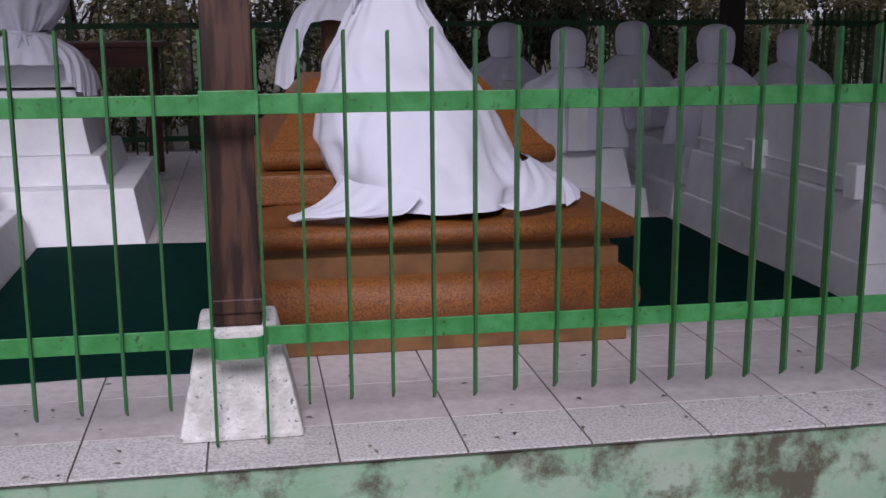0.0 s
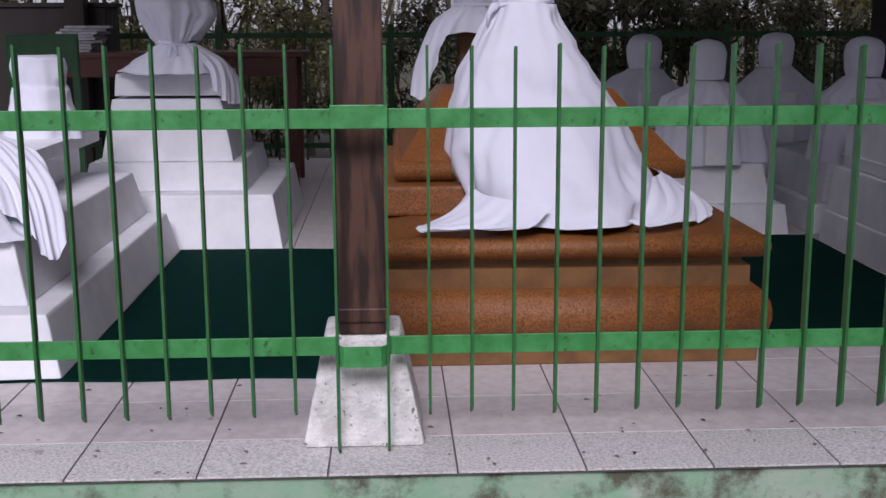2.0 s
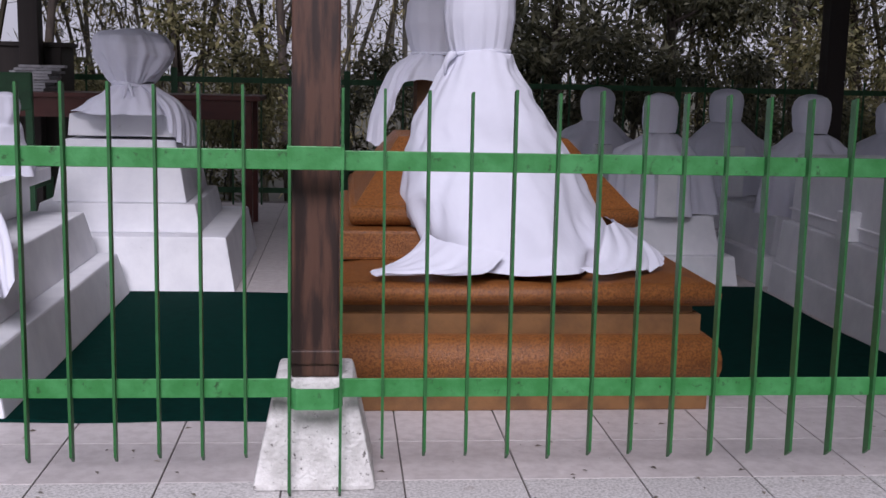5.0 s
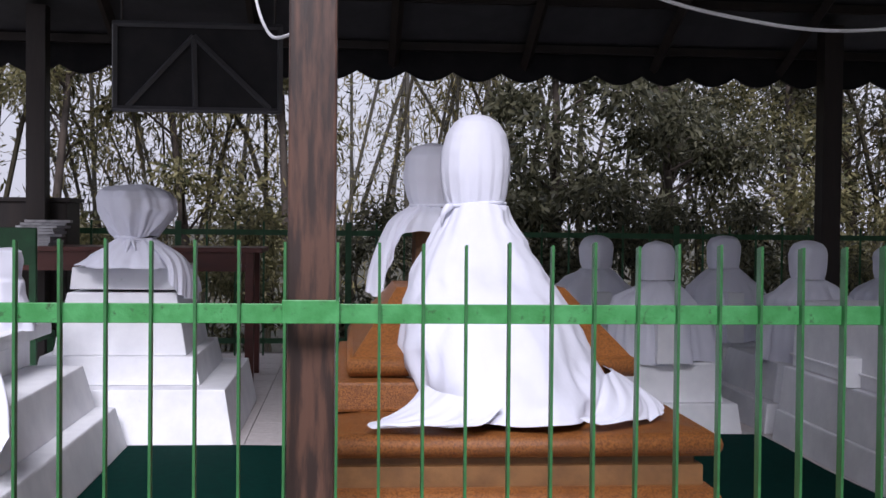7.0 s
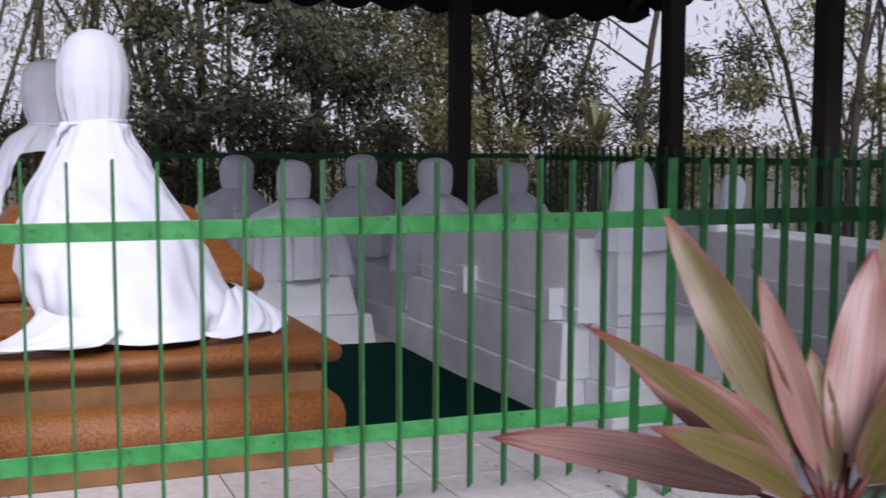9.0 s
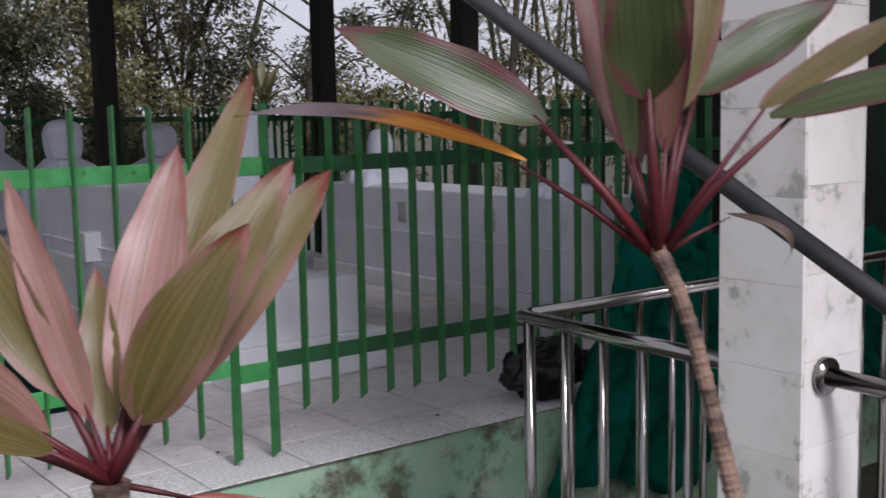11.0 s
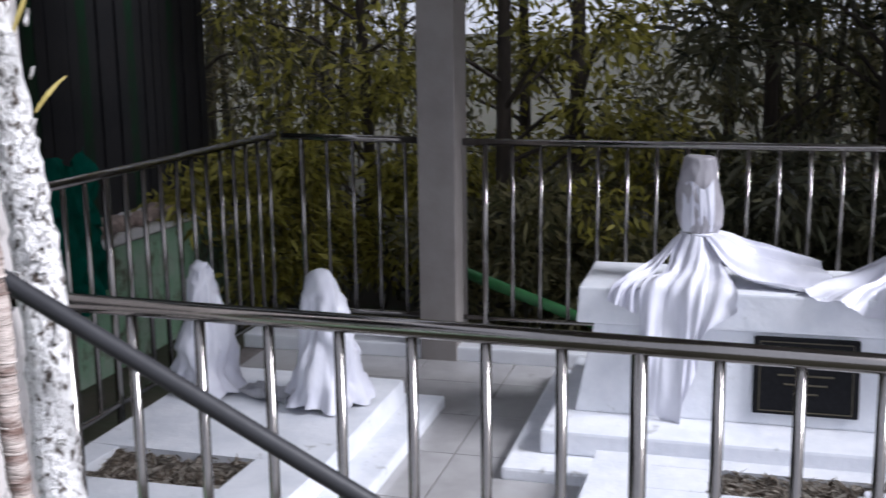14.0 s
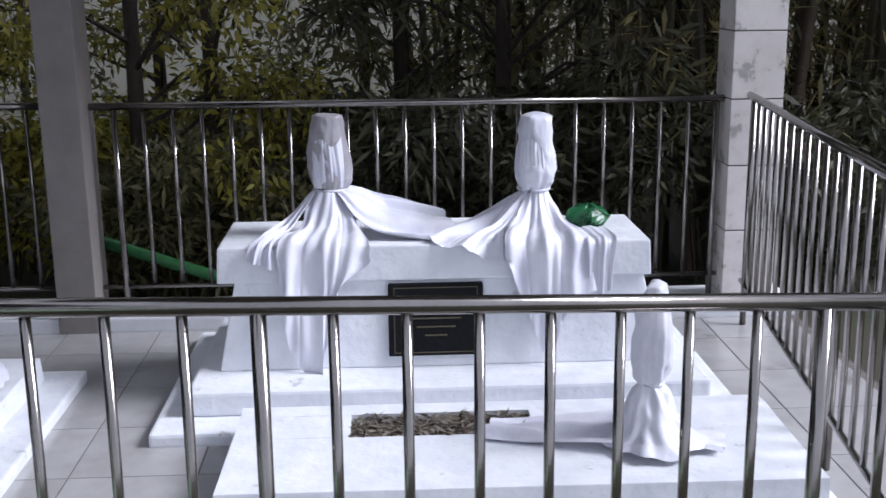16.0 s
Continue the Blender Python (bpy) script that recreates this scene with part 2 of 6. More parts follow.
M_DRIED = cordyline_mat("dried_brown_leaf", (0.07, 0.045, 0.035), (0.13, 0.09, 0.075), (0.04, 0.022, 0.02), (0.02, 0.012, 0.012), 0.8, 0.7)
M_DRYLEAF = cordyline_mat("orange_dry_leaf", (0.92, 0.42, 0.06), (0.80, 0.26, 0.035), (0.40, 0.09, 0.03), (0.16, 0.12, 0.125), 0.36, 0.45)


def leaf_mat(name, a, b, c):
    m = bpy.data.materials.new(name)
    m.use_nodes = True
    n, l = m.node_tree.nodes, m.node_tree.links
    p = n["Principled BSDF"]
    p.inputs["Roughness"].default_value = 0.5
    g = n.new("ShaderNodeNewGeometry")
    r = n.new("ShaderNodeValToRGB")
    r.color_ramp.elements[0].color = (*a, 1)
    r.color_ramp.elements[1].color = (*b, 1)
    e = r.color_ramp.elements.new(0.88)
    e.color = (*c, 1)
    r.color_ramp.elements[1].position = 0.6
    l.new(g.outputs["Random Per Island"], r.inputs[0])
    l.new(r.outputs[0], p.inputs["Base Color"])
    t = n.new("ShaderNodeBsdfTranslucent")
    l.new(r.outputs[0], t.inputs[0])
    x = n.new("ShaderNodeMixShader")
    x.inputs[0].default_value = 0.5
    l.new(p.outputs[0], x.inputs[1])
    l.new(t.outputs[0], x.inputs[2])
    l.new(x.outputs[0], n["Material Output"].inputs[0])
    return m


M_BLEAF = leaf_mat("bamboo_leaf", (0.024, 0.028, 0.011), (0.085, 0.088, 0.03), (0.32, 0.27, 0.12))
M_BLEAF2 = leaf_mat("dark_bamboo_leaf", (0.022, 0.028, 0.012), (0.055, 0.058, 0.022), (0.19, 0.155, 0.075))


# ---- mesh helpers ----
def thing(name, label, category, group="", kind="", at=(0, 0, 0), rz=0):
    ob = new(name)
    ob.matrix_world = pose(*at, 0, 0, rz)
    return tagged(ob, label, category, group, kind)


def part(name, bm, material, parent=None, label="", smooth=False):
    me = bpy.data.meshes.new(name)
    if smooth:
        for f in bm.faces:
            f.smooth = True
    bm.to_mesh(me)
    bm.free()
    me.materials.append(material)
    ob = new(name, me)
    if parent is not None:
        ob.parent = parent
    if label:
        ob["label"] = label
    return ob


def solo(name, bm, material, label, category, group="", kind="", smooth=False):
    return tagged(part(name, bm, material, None, "", smooth), label, category, group, kind)


def box(bm, x0, x1, y0, y1, z0, z1, top=0.0, bevel=0.0, top_y=None):
    """A box; top: how far the upper face draws in on each side."""
    ty = top if top_y is None else top_y
    v = [bm.verts.new(c) for c in ((x0, y0, z0), (x1, y0, z0), (x1, y1, z0), (x0, y1, z0),
                                   (x0 + top, y0 + ty, z1), (x1 - top, y0 + ty, z1), (x1 - top, y1 - ty, z1), (x0 + top, y1 - ty, z1))]
    fs = [bm.faces.new([v[i] for i in q]) for q in ((3, 2, 1, 0), (4, 5, 6, 7), (0, 1, 5, 4), (1, 2, 6, 5), (2, 3, 7, 6), (3, 0, 4, 7))]
    if bevel:
        bmesh.ops.bevel(bm, geom=list({e for f in fs for e in f.edges}), offset=bevel, segments=2, affect="EDGES", profile=0.6)
    return bm


def B(*a, **k):
    return box(bmesh.new(), *a, **k)


def tube(bm, pts, radii, n=10, cap=True):
    """A round tube through the points."""
    pts = [Vector(p) for p in pts]
    rings = []
    for i, p in enumerate(pts):
        d = (pts[min(i + 1, len(pts) - 1)] - pts[max(i - 1, 0)]).normalized()
        a = d.cross(Vector((0.31, 0.95, 0.07)) if abs(d.y) < 0.9 else Vector((1, 0, 0.1))).normalized()
        b = d.cross(a)
        r = radii[i] if isinstance(radii, (list, tuple)) else radii
        rings.append([bm.verts.new(p + r * (math.cos(t) * a + math.sin(t) * b)) for t in (2 * math.pi * k / n for k in range(n))])
    for q, w in zip(rings, rings[1:]):
        for k in range(n):
            bm.faces.new((q[k], q[(k + 1) % n], w[(k + 1) % n], w[k]))
    if cap:
        bm.faces.new(rings[0][::-1])
        bm.faces.new(rings[-1])
    return bm


def T(*a, **k):
    return tube(bmesh.new(), *a, **k)


def draped(rings, n=72, folds=11, seed=1, steps=5, hem=0.0, rumple=0.0, grain=7.0):
    """A cloth lofted over rings (z, cx, cy, rx, ry, fold); folds grow with the last number; hem: unevenness of the lowest edge; rumple: irregular creases."""
    rnd = random.Random(seed)
    ph = [rnd.uniform(0, 6.28) for _ in range(8)]
    bm = bmesh.new()
    rows = []
    for (a, b) in zip(rings, rings[1:]):
        for s in range(steps):
            u = s / steps
            rows.append([a[k] + (b[k] - a[k]) * u for k in range(6)])
    rows.append(list(rings[-1]))
    made = []
    for i, (z, cx, cy, rx, ry, f) in enumerate(rows):
        ring = []
        low = i / (len(rows) - 1)
        for k in range(n):
            t = 2 * math.pi * k / n
            w = math.sin(folds * t + ph[0] + 0.6 * math.sin(3 * t + ph[1])) * 0.6 + 0.4 * math.sin((folds * 2 + 3) * t + ph[2] + 1.3 * low)
            w += 0.5 * math.sin(5 * t + ph[3] + 2.1 * low)
            g = 1 + f * w
            dz = hem * low ** 3 * (math.sin(2 * t + ph[4]) + 0.6 * math.sin(5 * t + ph[5]))
            p = Vector((cx + rx * g * math.cos(t), cy + ry * g * math.sin(t), z + dz))
            if rumple:
                q = Vector((p.x * grain, p.y * grain, p.z * grain * 0.6 + seed))
                c = rumple * (noise.noise(q) + 0.5 * (0.5 - 2 * abs(noise.noise(q * 1.9 + Vector((3, 7, 1))))))
                p += Vector((math.cos(t) * c, math.sin(t) * c, 0.6 * rumple * noise.noise(q * 1.3 + Vector((9, 2, 5)))))
            ring.append(bm.verts.new(p))
        made.append(ring)
    for q, w in zip(made, made[1:]):
        for k in range(n):
            bm.faces.new((q[k], w[k], w[(k + 1) % n], q[(k + 1) % n]))
    bm.faces.new(made[0])
    return bm


def sheet(fn, nu, nv):
    """A cloth or leaf surface: fn(u, v) gives the place."""
    bm = bmesh.new()
    g = [[bm.verts.new(fn(i / nu, j / nv)) for j in range(nv + 1)] for i in range(nu + 1)]
    for i in range(nu):
        for j in range(nv):
            bm.faces.new((g[i][j], g[i + 1][j], g[i + 1][j + 1], g[i][j + 1]))
    return bm


def spline(pts, t):
    """A smooth curve through the points, t from 0 to 1."""
    n = len(pts) - 1
    i = min(n - 1, int(t * n))
    f = t * n - i
    a, b, c, d = pts[max(0, i - 1)], pts[i], pts[i + 1], pts[min(n, i + 2)]
    return 0.5 * (2 * b + (c - a) * f + (2 * a - 5 * b + 4 * c - d) * f * f + (3 * b - a - 3 * c + d) * f ** 3)


def smooth_tube(pts, r, steps=6):
    """A round tube along a smooth curve through the points."""
    pts = [Vector(p) for p in pts]
    m = steps * (len(pts) - 1)
    return T([tuple(spline(pts, k / m)) for k in range(m + 1)], r, n=8)


def ribbed(ribs, nu=60, nv=30, folds=6, amp=0.01, seed=0, gather=0.3, rumple=0.004):
    """Cloth stretched over ribs that run from a gathered end to the hem; folds open towards the hem."""
    ribs = [[Vector(p) for p in r] for r in ribs]
    ph = random.Random(seed).uniform(0, 6.28)

    def at(u, v):
        return spline([spline(r, v) for r in ribs], u)

    def fn(u, v):
        p = at(u, v)
        du = at(min(1, u + 0.02), v) - at(max(0, u - 0.02), v)
        dv = at(u, min(1, v + 0.02)) - at(u, max(0, v - 0.02))
        nor = du.cross(dv)
        nor = nor.normalized() if nor.length > 1e-9 else Vector((0, 0, 1))
        x = folds * 6.2832 * (u + 0.03 * math.sin(7 * u + ph)) + ph + 0.9 * v
        w = 1 - 1.7 * abs(math.sin(x / 2)) ** 0.8 + 0.35 * math.sin(2.3 * x + 3 * v)
        q = Vector((p.x, p.y, p.z * 0.6)) * 9 + Vector((seed, 0, 0))
        return p + nor * (amp * w * (gather + (1 - gather) * math.sin(min(1.0, v * 1.3) * 1.57)) + rumple * noise.noise(q))
    return sheet(fn, nu, nv)


# ---- ground, platform ----
LOW = -0.62
bm = bmesh.new()
for s in ((-400, -400), (400, -400), (400, 400), (-400, 400)):
    bm.verts.new((s[0], s[1], LOW - 0.02))
bm.faces.new(bm.verts)
solo("ground", bm, M_GROUND, "bare brown earth with leaf litter", "ground", kind="structure")

PX0, PX1, PY0, PY1 = -4.2, 6.6, -0.12, 6.9
platform = solo("platform", B(PX0, PX1, PY0, PY1, LOW - 0.02, -0.012), M_MOSSWALL, "raised platform of mossy green plastered masonry", "platform", kind="structure")
floor = solo("floor", B(PX0 + 0.01, PX1 - 0.01, PY0 - 0.012, PY1 - 0.01, -0.0115, -0.006), M_GROUT, "dark grout bed under the floor tiles", "floor", kind="structure")

# ---- wooden shelter ----
def wood_post(x, y, h, w, material, label, pedestal=True):
    ob = thing("wooden_post", label, "post", at=(x, y, 0))
    part("shaft", B(-w / 2, w / 2, -w / 2, w / 2, 0.30 if pedestal else 0.0, h, bevel=0.006), material, ob)
    if pedestal:
        part("collar", B(-w / 2 - 0.008, w / 2 + 0.008, -w / 2 - 0.008, w / 2 + 0.008, 0.335, 0.375, bevel=0.005), material, ob)
        part("footing", box(bmesh.new(), -0.165, 0.165, -0.115, 0.2, 0.0, 0.30, top=0.062, bevel=0.014, top_y=0.05), M_CONCRETE, ob, "chipped whitewashed concrete footing")
    return ob


wood_post(-0.055, 0.155, 3.05, 0.125, M_WOOD, "square brown wooden post on a whitewashed concrete footing")
for px, py, pw in ((-2.235, 5.6, 0.14), (3.76, 5.6, 0.15), (4.92, 4.25, 0.134), (4.92, 2.56, 0.128)):
    wood_post(px, py, 2.68 if py > 5 else 3.1, pw, M_DARKWOOD, "dark square wooden post under the roof edge", False)
wood_post(-2.75, 0.2, 3.05, 0.15, M_DARKWOOD, "dark square wooden post under the roof edge", False)

roof = thing("shelter_roof", "dark sheet roof on wooden battens with a scalloped edge", "roof", kind="structure")
RX0, RX1, RYB, RYF, RIDGE = -3.0, 5.9, 6.15, 0.02, 3.95
for nm, y0, y1, RZ in (("back_slope", RYB, 2.8, 2.50), ("front_slope", RYF, 2.8, 3.1)):
    bm = bmesh.new()
    q = [(RX0, y0, RZ), (RX1, y0, RZ), (RX1, y1, RIDGE), (RX0, y1, RIDGE)]
    v = [bm.verts.new(c) for c in q] + [bm.verts.new((c[0], c[1], c[2] + 0.04)) for c in q]
    for f in ((0, 1, 2, 3), (7, 6, 5, 4), (0, 4, 5, 1), (1, 5, 6, 2), (2, 6, 7, 3), (3, 7, 4, 0)):
        bm.faces.new([v[i] for i in f])
    part(nm, bm, M_ROOFSHEET, roof)
    for k in range(6):
        u = 0.04 + 0.9 * k / 5
        y, z = y0 + (y1 - y0) * u, RZ + (RIDGE - RZ) * u
        part("batten", B(RX0, RX1, y - 0.03, y + 0.03, z - 0.075, z - 0.012), M_DARKWOOD, roof)
    for k in range(9):
        x = RX0 + 0.2 + (RX1 - RX0 - 0.4) * k / 8
        part("rafter", T([(x, y0, RZ - 0.11), (x, y1, RIDGE - 0.11)], 0.045, n=4), M_DARKWOOD, roof)


def scallops(a, b, z, count, drop=0.16, cut=0.06):
    """An upright edging board with round tongues, from a to b."""
    bm = bmesh.new()
    a, b = Vector((*a, 0)), Vector((*b, 0))
    n = count * 8
    nor = (b - a).cross(Vector((0, 0, 1))).normalized() * 0.02
    rows = []
    for i in range(n + 1):
        p = a + (b - a) * i / n
        s = abs(math.sin(math.pi * (i / 8)))
        low = z - drop - cut * s
        rows.append([bm.verts.new((p.x + o.x, p.y + o.y, h)) for o in (nor, -nor) for h in (z + 0.08, low)])
    for p, q in zip(rows, rows[1:]):
        bm.faces.new((p[0], p[1], q[1], q[0]))
        bm.faces.new((p[2], q[2], q[3], p[3]))
        bm.faces.new((p[1], p[3], q[3], q[1]))
    return bm


part("scalloped_edge", scallops((RX0, RYB), (RX1, RYB), 2.50, 23, 0.165, 0.075), M_ROOF, roof, "dark scalloped edging board")
part("scalloped_edge", scallops((RX1, RYB), (RX1, RYF), 2.60, 16, 0.165, 0.075), M_ROOF, roof, "dark scalloped edging board")

# hanging board under the roof
board = thing("hanging_board", "dark framed board hung under the roof, seen from behind", "signboard", at=(-0.66, 2.45, 0))
part("panel", B(-0.387, 0.387, -0.01, 0.01, 1.62, 2.03), M_ROOF, board)
for a, b in (((-0.387, 1.63), (0.387, 1.63)), ((-0.387, 2.02), (0.387, 2.02)), ((-0.377, 1.63), (-0.377, 2.02)), ((0.377, 1.63), (0.377, 2.02)), ((-0.02, 1.97), (-0.32, 1.64)), ((-0.02, 1.97), (0.33, 1.64)), ((-0.02, 1.97), (-0.01, 1.64))):
    part("frame_bar", T([(a[0], -0.022, a[1]), (b[0], -0.022, b[1])], 0.014, n=4), M_ROOFSHEET, board)
for x in (-0.35, 0.35):
    part("hanger", T([(x, 0, 2.03), (x, 0, 3.82)], 0.006, n=6), M_DARKWOOD, board)


# ---- green fence ----
PITCH, X0 = 0.11, 0.013
fence = thing("picket_fence", "green painted iron picket fence along the platform", "fence", kind="")


def picket(x, y, z0, z1, parent, turn=0.0):
    """A flat bar, edge on to the front, cut slantwise at the foot."""
    bm = B(-0.0035, 0.0035, -0.015, 0.015, z0, z1)
    for v in bm.verts:
        if v.co.z < z0 + 0.001 and v.co.y < 0:
            v.co.z += 0.022
        if v.co.z > z1 - 0.001 and v.co.y > 0:
            v.co.z -= 0.006
    ob = part("picket", bm, M_PICKET, parent)
    ob.location = (x, y, 0)
    ob.rotation_euler = (random.uniform(-0.004, 0.004), random.uniform(-0.004, 0.004), turn + random.uniform(-0.05, 0.05))
    return ob


for i in range(1, 24):
    picket(-0.12 - i * PITCH, 0, 0.10 + random.uniform(-0.006, 0.006), 1.066 + random.uniform(-0.006, 0.006), fence)
for x in (-0.118, X0):
    picket(x, -0.006, 0.0, 1.066, fence)
for i in range(1, 18):
    picket(X0 + i * PITCH, 0, 0.10 + random.uniform(-0.006, 0.006), 1.068 + random.uniform(-0.006, 0.006), fence)
for x in (X0 + 18 * PITCH, X0 + 18 * PITCH + 0.127):
    picket(x, -0.006, 0.0, 1.075, fence, 0.5)
x = X0 + 18 * PITCH + 0.127 + 0.115
while x < 4.3:
    picket(x, 0, 0.125, 1.074, fence, 0.15)
    x += 0.106
XS = X0 + 18 * PITCH
for z, nm in ((0.885, "rail"), (0.295, "rail")):
    part(nm, B(-2.75, -0.12, 0.004, 0.011, z - 0.025, z + 0.025, bevel=0.002), M_GREEN, fence)
    part(nm, B(X0, XS, 0.004, 0.011, z - 0.025, z + 0.025, bevel=0.002), M_GREEN, fence)
    # Past the strap the rail's shade is put into its colour, a darker green.
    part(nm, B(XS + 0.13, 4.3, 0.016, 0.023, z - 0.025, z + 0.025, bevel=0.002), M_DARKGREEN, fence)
part("strap", B(-0.124, X0 + 0.006, -0.022, -0.014, 0.862, 0.921, bevel=0.002), M_GREEN, fence)
for x in (-0.121, X0 + 0.003):
    part("strap", B(x - 0.003, x + 0.003, -0.013, 0.1, 0.862, 0.921), M_GREEN, fence)


def curved_strap(xa, xb, z, h, depth):
    n = 12
    bm = bmesh.new()
    rows = []
    for i in range(n + 1):
        u = i / n
        e = min(1.0, 5 * min(u, 1 - u))
        y = 0.01 - depth * math.sin(e * math.pi / 2)
        rows.append([bm.verts.new((xa + (xb - xa) * u, y + o, zz)) for o, zz in ((0, z - h / 2), (0, z + h / 2), (0.006, z + h / 2), (0.006, z - h / 2))])
    for p, q in zip(rows, rows[1:]):
        for k in range(4):
            bm.faces.new((p[k], q[k], q[(k + 1) % 4], p[(k + 1) % 4]))
    return bm


part("strap", curved_strap(-0.124, X0 + 0.006, 0.272, 0.055, 0.035), M_GREEN, fence)
for z in (0.272, 0.885):
    part("strap", curved_strap(XS - 0.004, XS + 0.132, z + 0.005, 0.055, 0.03), M_GREEN, fence)

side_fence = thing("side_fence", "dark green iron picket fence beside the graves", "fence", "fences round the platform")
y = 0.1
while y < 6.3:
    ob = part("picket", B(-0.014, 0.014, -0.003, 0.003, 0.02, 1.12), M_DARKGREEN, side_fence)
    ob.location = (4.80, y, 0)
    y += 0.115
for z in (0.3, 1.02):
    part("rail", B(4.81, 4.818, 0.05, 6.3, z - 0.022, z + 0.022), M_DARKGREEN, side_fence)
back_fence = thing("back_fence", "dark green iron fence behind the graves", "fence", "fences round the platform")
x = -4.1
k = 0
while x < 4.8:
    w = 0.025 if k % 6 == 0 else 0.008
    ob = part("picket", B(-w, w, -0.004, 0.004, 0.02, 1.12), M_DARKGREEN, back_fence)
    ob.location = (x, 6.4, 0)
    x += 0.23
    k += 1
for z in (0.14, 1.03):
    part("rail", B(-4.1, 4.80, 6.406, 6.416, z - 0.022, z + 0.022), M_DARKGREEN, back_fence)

# ---- carpets ----
def carpet(x0, x1, y0, y1, label):
    bm = sheet(lambda u, v: (x0 + (x1 - x0) * u + 0.008 * math.sin(9 * v), y0 + (y1 - y0) * v + 0.008 * math.sin(11 * u), 0.008 + 0.003 * math.sin(7 * u + 5 * v)), 24, 24)
    r = bmesh.ops.extrude_face_region(bm, geom=bm.faces[:])
    for g in r["geom"]:
        if isinstance(g, bmesh.types.BMVert):
            g.co.z = 0.001
    return solo("carpet", bm, M_CARPET, label, "carpet", "carpets between the graves")


carpet(-1.25, -0.13, 0.65, 2.75, "dark green carpet strip on the tiled floor")
carpet(1.31, 2.24, 0.98, 2.975, "dark green carpet strip beside the ochre tomb")

# ---- ochre tomb ----
def rounded_slab(x0, x1, y0, y1, z0, z1, r, in_top=0.0):
    """A slab whose upright faces bulge as a quarter or half round."""
    bm = bmesh.new()
    prof = []
    n = 9
    for i in range(n + 1):
        t = math.pi * i / n
        prof.append((r * math.sin(t), z0 + (z1 - z0) * (1 - math.cos(t)) / 2))
    rings = []
    for o, z in prof:
        k = in_top * (z - z0) / (z1 - z0)
        rings.append([bm.verts.new(c) for c in ((x0 - o + k, y0 - o + k, z), (x1 + o - k, y0 - o + k, z), (x1 + o - k, y1 + o - k, z), (x0 - o + k, y1 + o - k, z))])
    for a, b in zip(rings, rings[1:]):
        for k in range(4):
            bm.faces.new((a[k], a[(k + 1) % 4], b[(k + 1) % 4], b[k]))
    bm.faces.new(rings[0][::-1])
    bm.faces.new(rings[-1])
    return bm


tomb = thing("ochre_tomb", "tiered ochre terrazzo tomb with rounded mouldings", "tomb")
OX0, OX1, OY0, OY1 = -0.07, 1.25, 0.8, 2.75
part("plinth", B(OX0 + 0.0, OX1, OY0 - 0.045, OY1, 0.0, 0.07, bevel=0.006), M_ORANGE2, tomb)
part("lower_moulding", rounded_slab(OX0 + 0.02, OX1 - 0.01, OY0 - 0.005, OY1, 0.072, 0.25, 0.052), M_ORANGE, tomb, "speckled rounded base moulding", True)
part("recess", B(OX0 + 0.01, OX1 - 0.02, OY0 + 0.01, OY1, 0.25, 0.318), M_ORANGE2, tomb)
part("upper_recess", B(OX0 + 0.02, OX1 - 0.04, OY0 + 0.045, OY1, 0.318, 0.347), M_ORANGE2, tomb)
part("lid", rounded_slab(OX0 - 0.0, OX1 + 0.0, OY0 + 0.02, OY1, 0.345, 0.428, 0.04), M_ORANGE, tomb, "", True)
part("lid_top", box(bmesh.new(), OX0, OX1, OY0 + 0.03, OY1, 0.426, 0.446, top=0.16), M_ORANGE, tomb)
part("upper_block", B(0.0, 1.06, 1.12, 2.5, 0.445, 0.553, bevel=0.012), M_ORANGE, tomb)
part("cushion", rounded_slab(0.06, 1.09, 1.22, 2.55, 0.558, 0.63, 0.022), M_ORANGE, tomb, "", True)
part("cushion_top", box(bmesh.new(), 0.055, 1.095, 1.215, 2.555, 0.622, 0.86, top=0.18, top_y=0.42), M_ORANGE, tomb)
part("headstone", B(0.45, 0.62, 1.48, 1.62, 0.6, 1.46, bevel=0.06), M_ORANGE2, tomb)
part("rear_headstone", B(0.34, 0.52, 2.37, 2.51, 0.8, 1.42, bevel=0.06), M_ORANGE2, tomb)

# big cloth over the front headstone
cloth = thing("grave_cloth", "white cotton cloth tied round a headstone, spread over the tomb", "cloth", "cloths over the headstones")
HX, HY = 0.537, 1.55
part("hood", draped([(1.545, HX, HY, 0.015, 0.015, 0.0), (1.538, HX, HY, 0.05, 0.045, 0.0), (1.515, HX, HY, 0.088, 0.075, 0.004), (1.47, HX, HY, 0.118, 0.10, 0.008), (1.40, HX, HY, 0.135, 0.115, 0.012),
                     (1.32, HX, HY, 0.138, 0.118, 0.018), (1.24, HX, HY, 0.126, 0.108, 0.035), (1.205, HX, HY, 0.117, 0.10, 0.05), (1.187, HX, HY, 0.111, 0.095, 0.05)], n=96, folds=15, seed=3, rumple=0.004), M_CLOTH, cloth, "", True)
part("tie", T([(HX + 0.117 * math.cos(a), HY + 0.101 * math.sin(a), 1.187 + 0.012 * math.sin(a + 2.2)) for a in (2 * math.pi * k / 32 for k in range(33))], 0.008, n=8), M_CLOTH, cloth, "knotted white tie", True)
part("knot", T([(HX - 0.10, HY - 0.065, 1.185), (HX - 0.115, HY - 0.075, 1.18), (HX - 0.135, HY - 0.085, 1.155), (HX - 0.14, HY - 0.09, 1.11)], [0.012, 0.017, 0.010, 0.004], n=8), M_CLOTH, cloth, "", True)
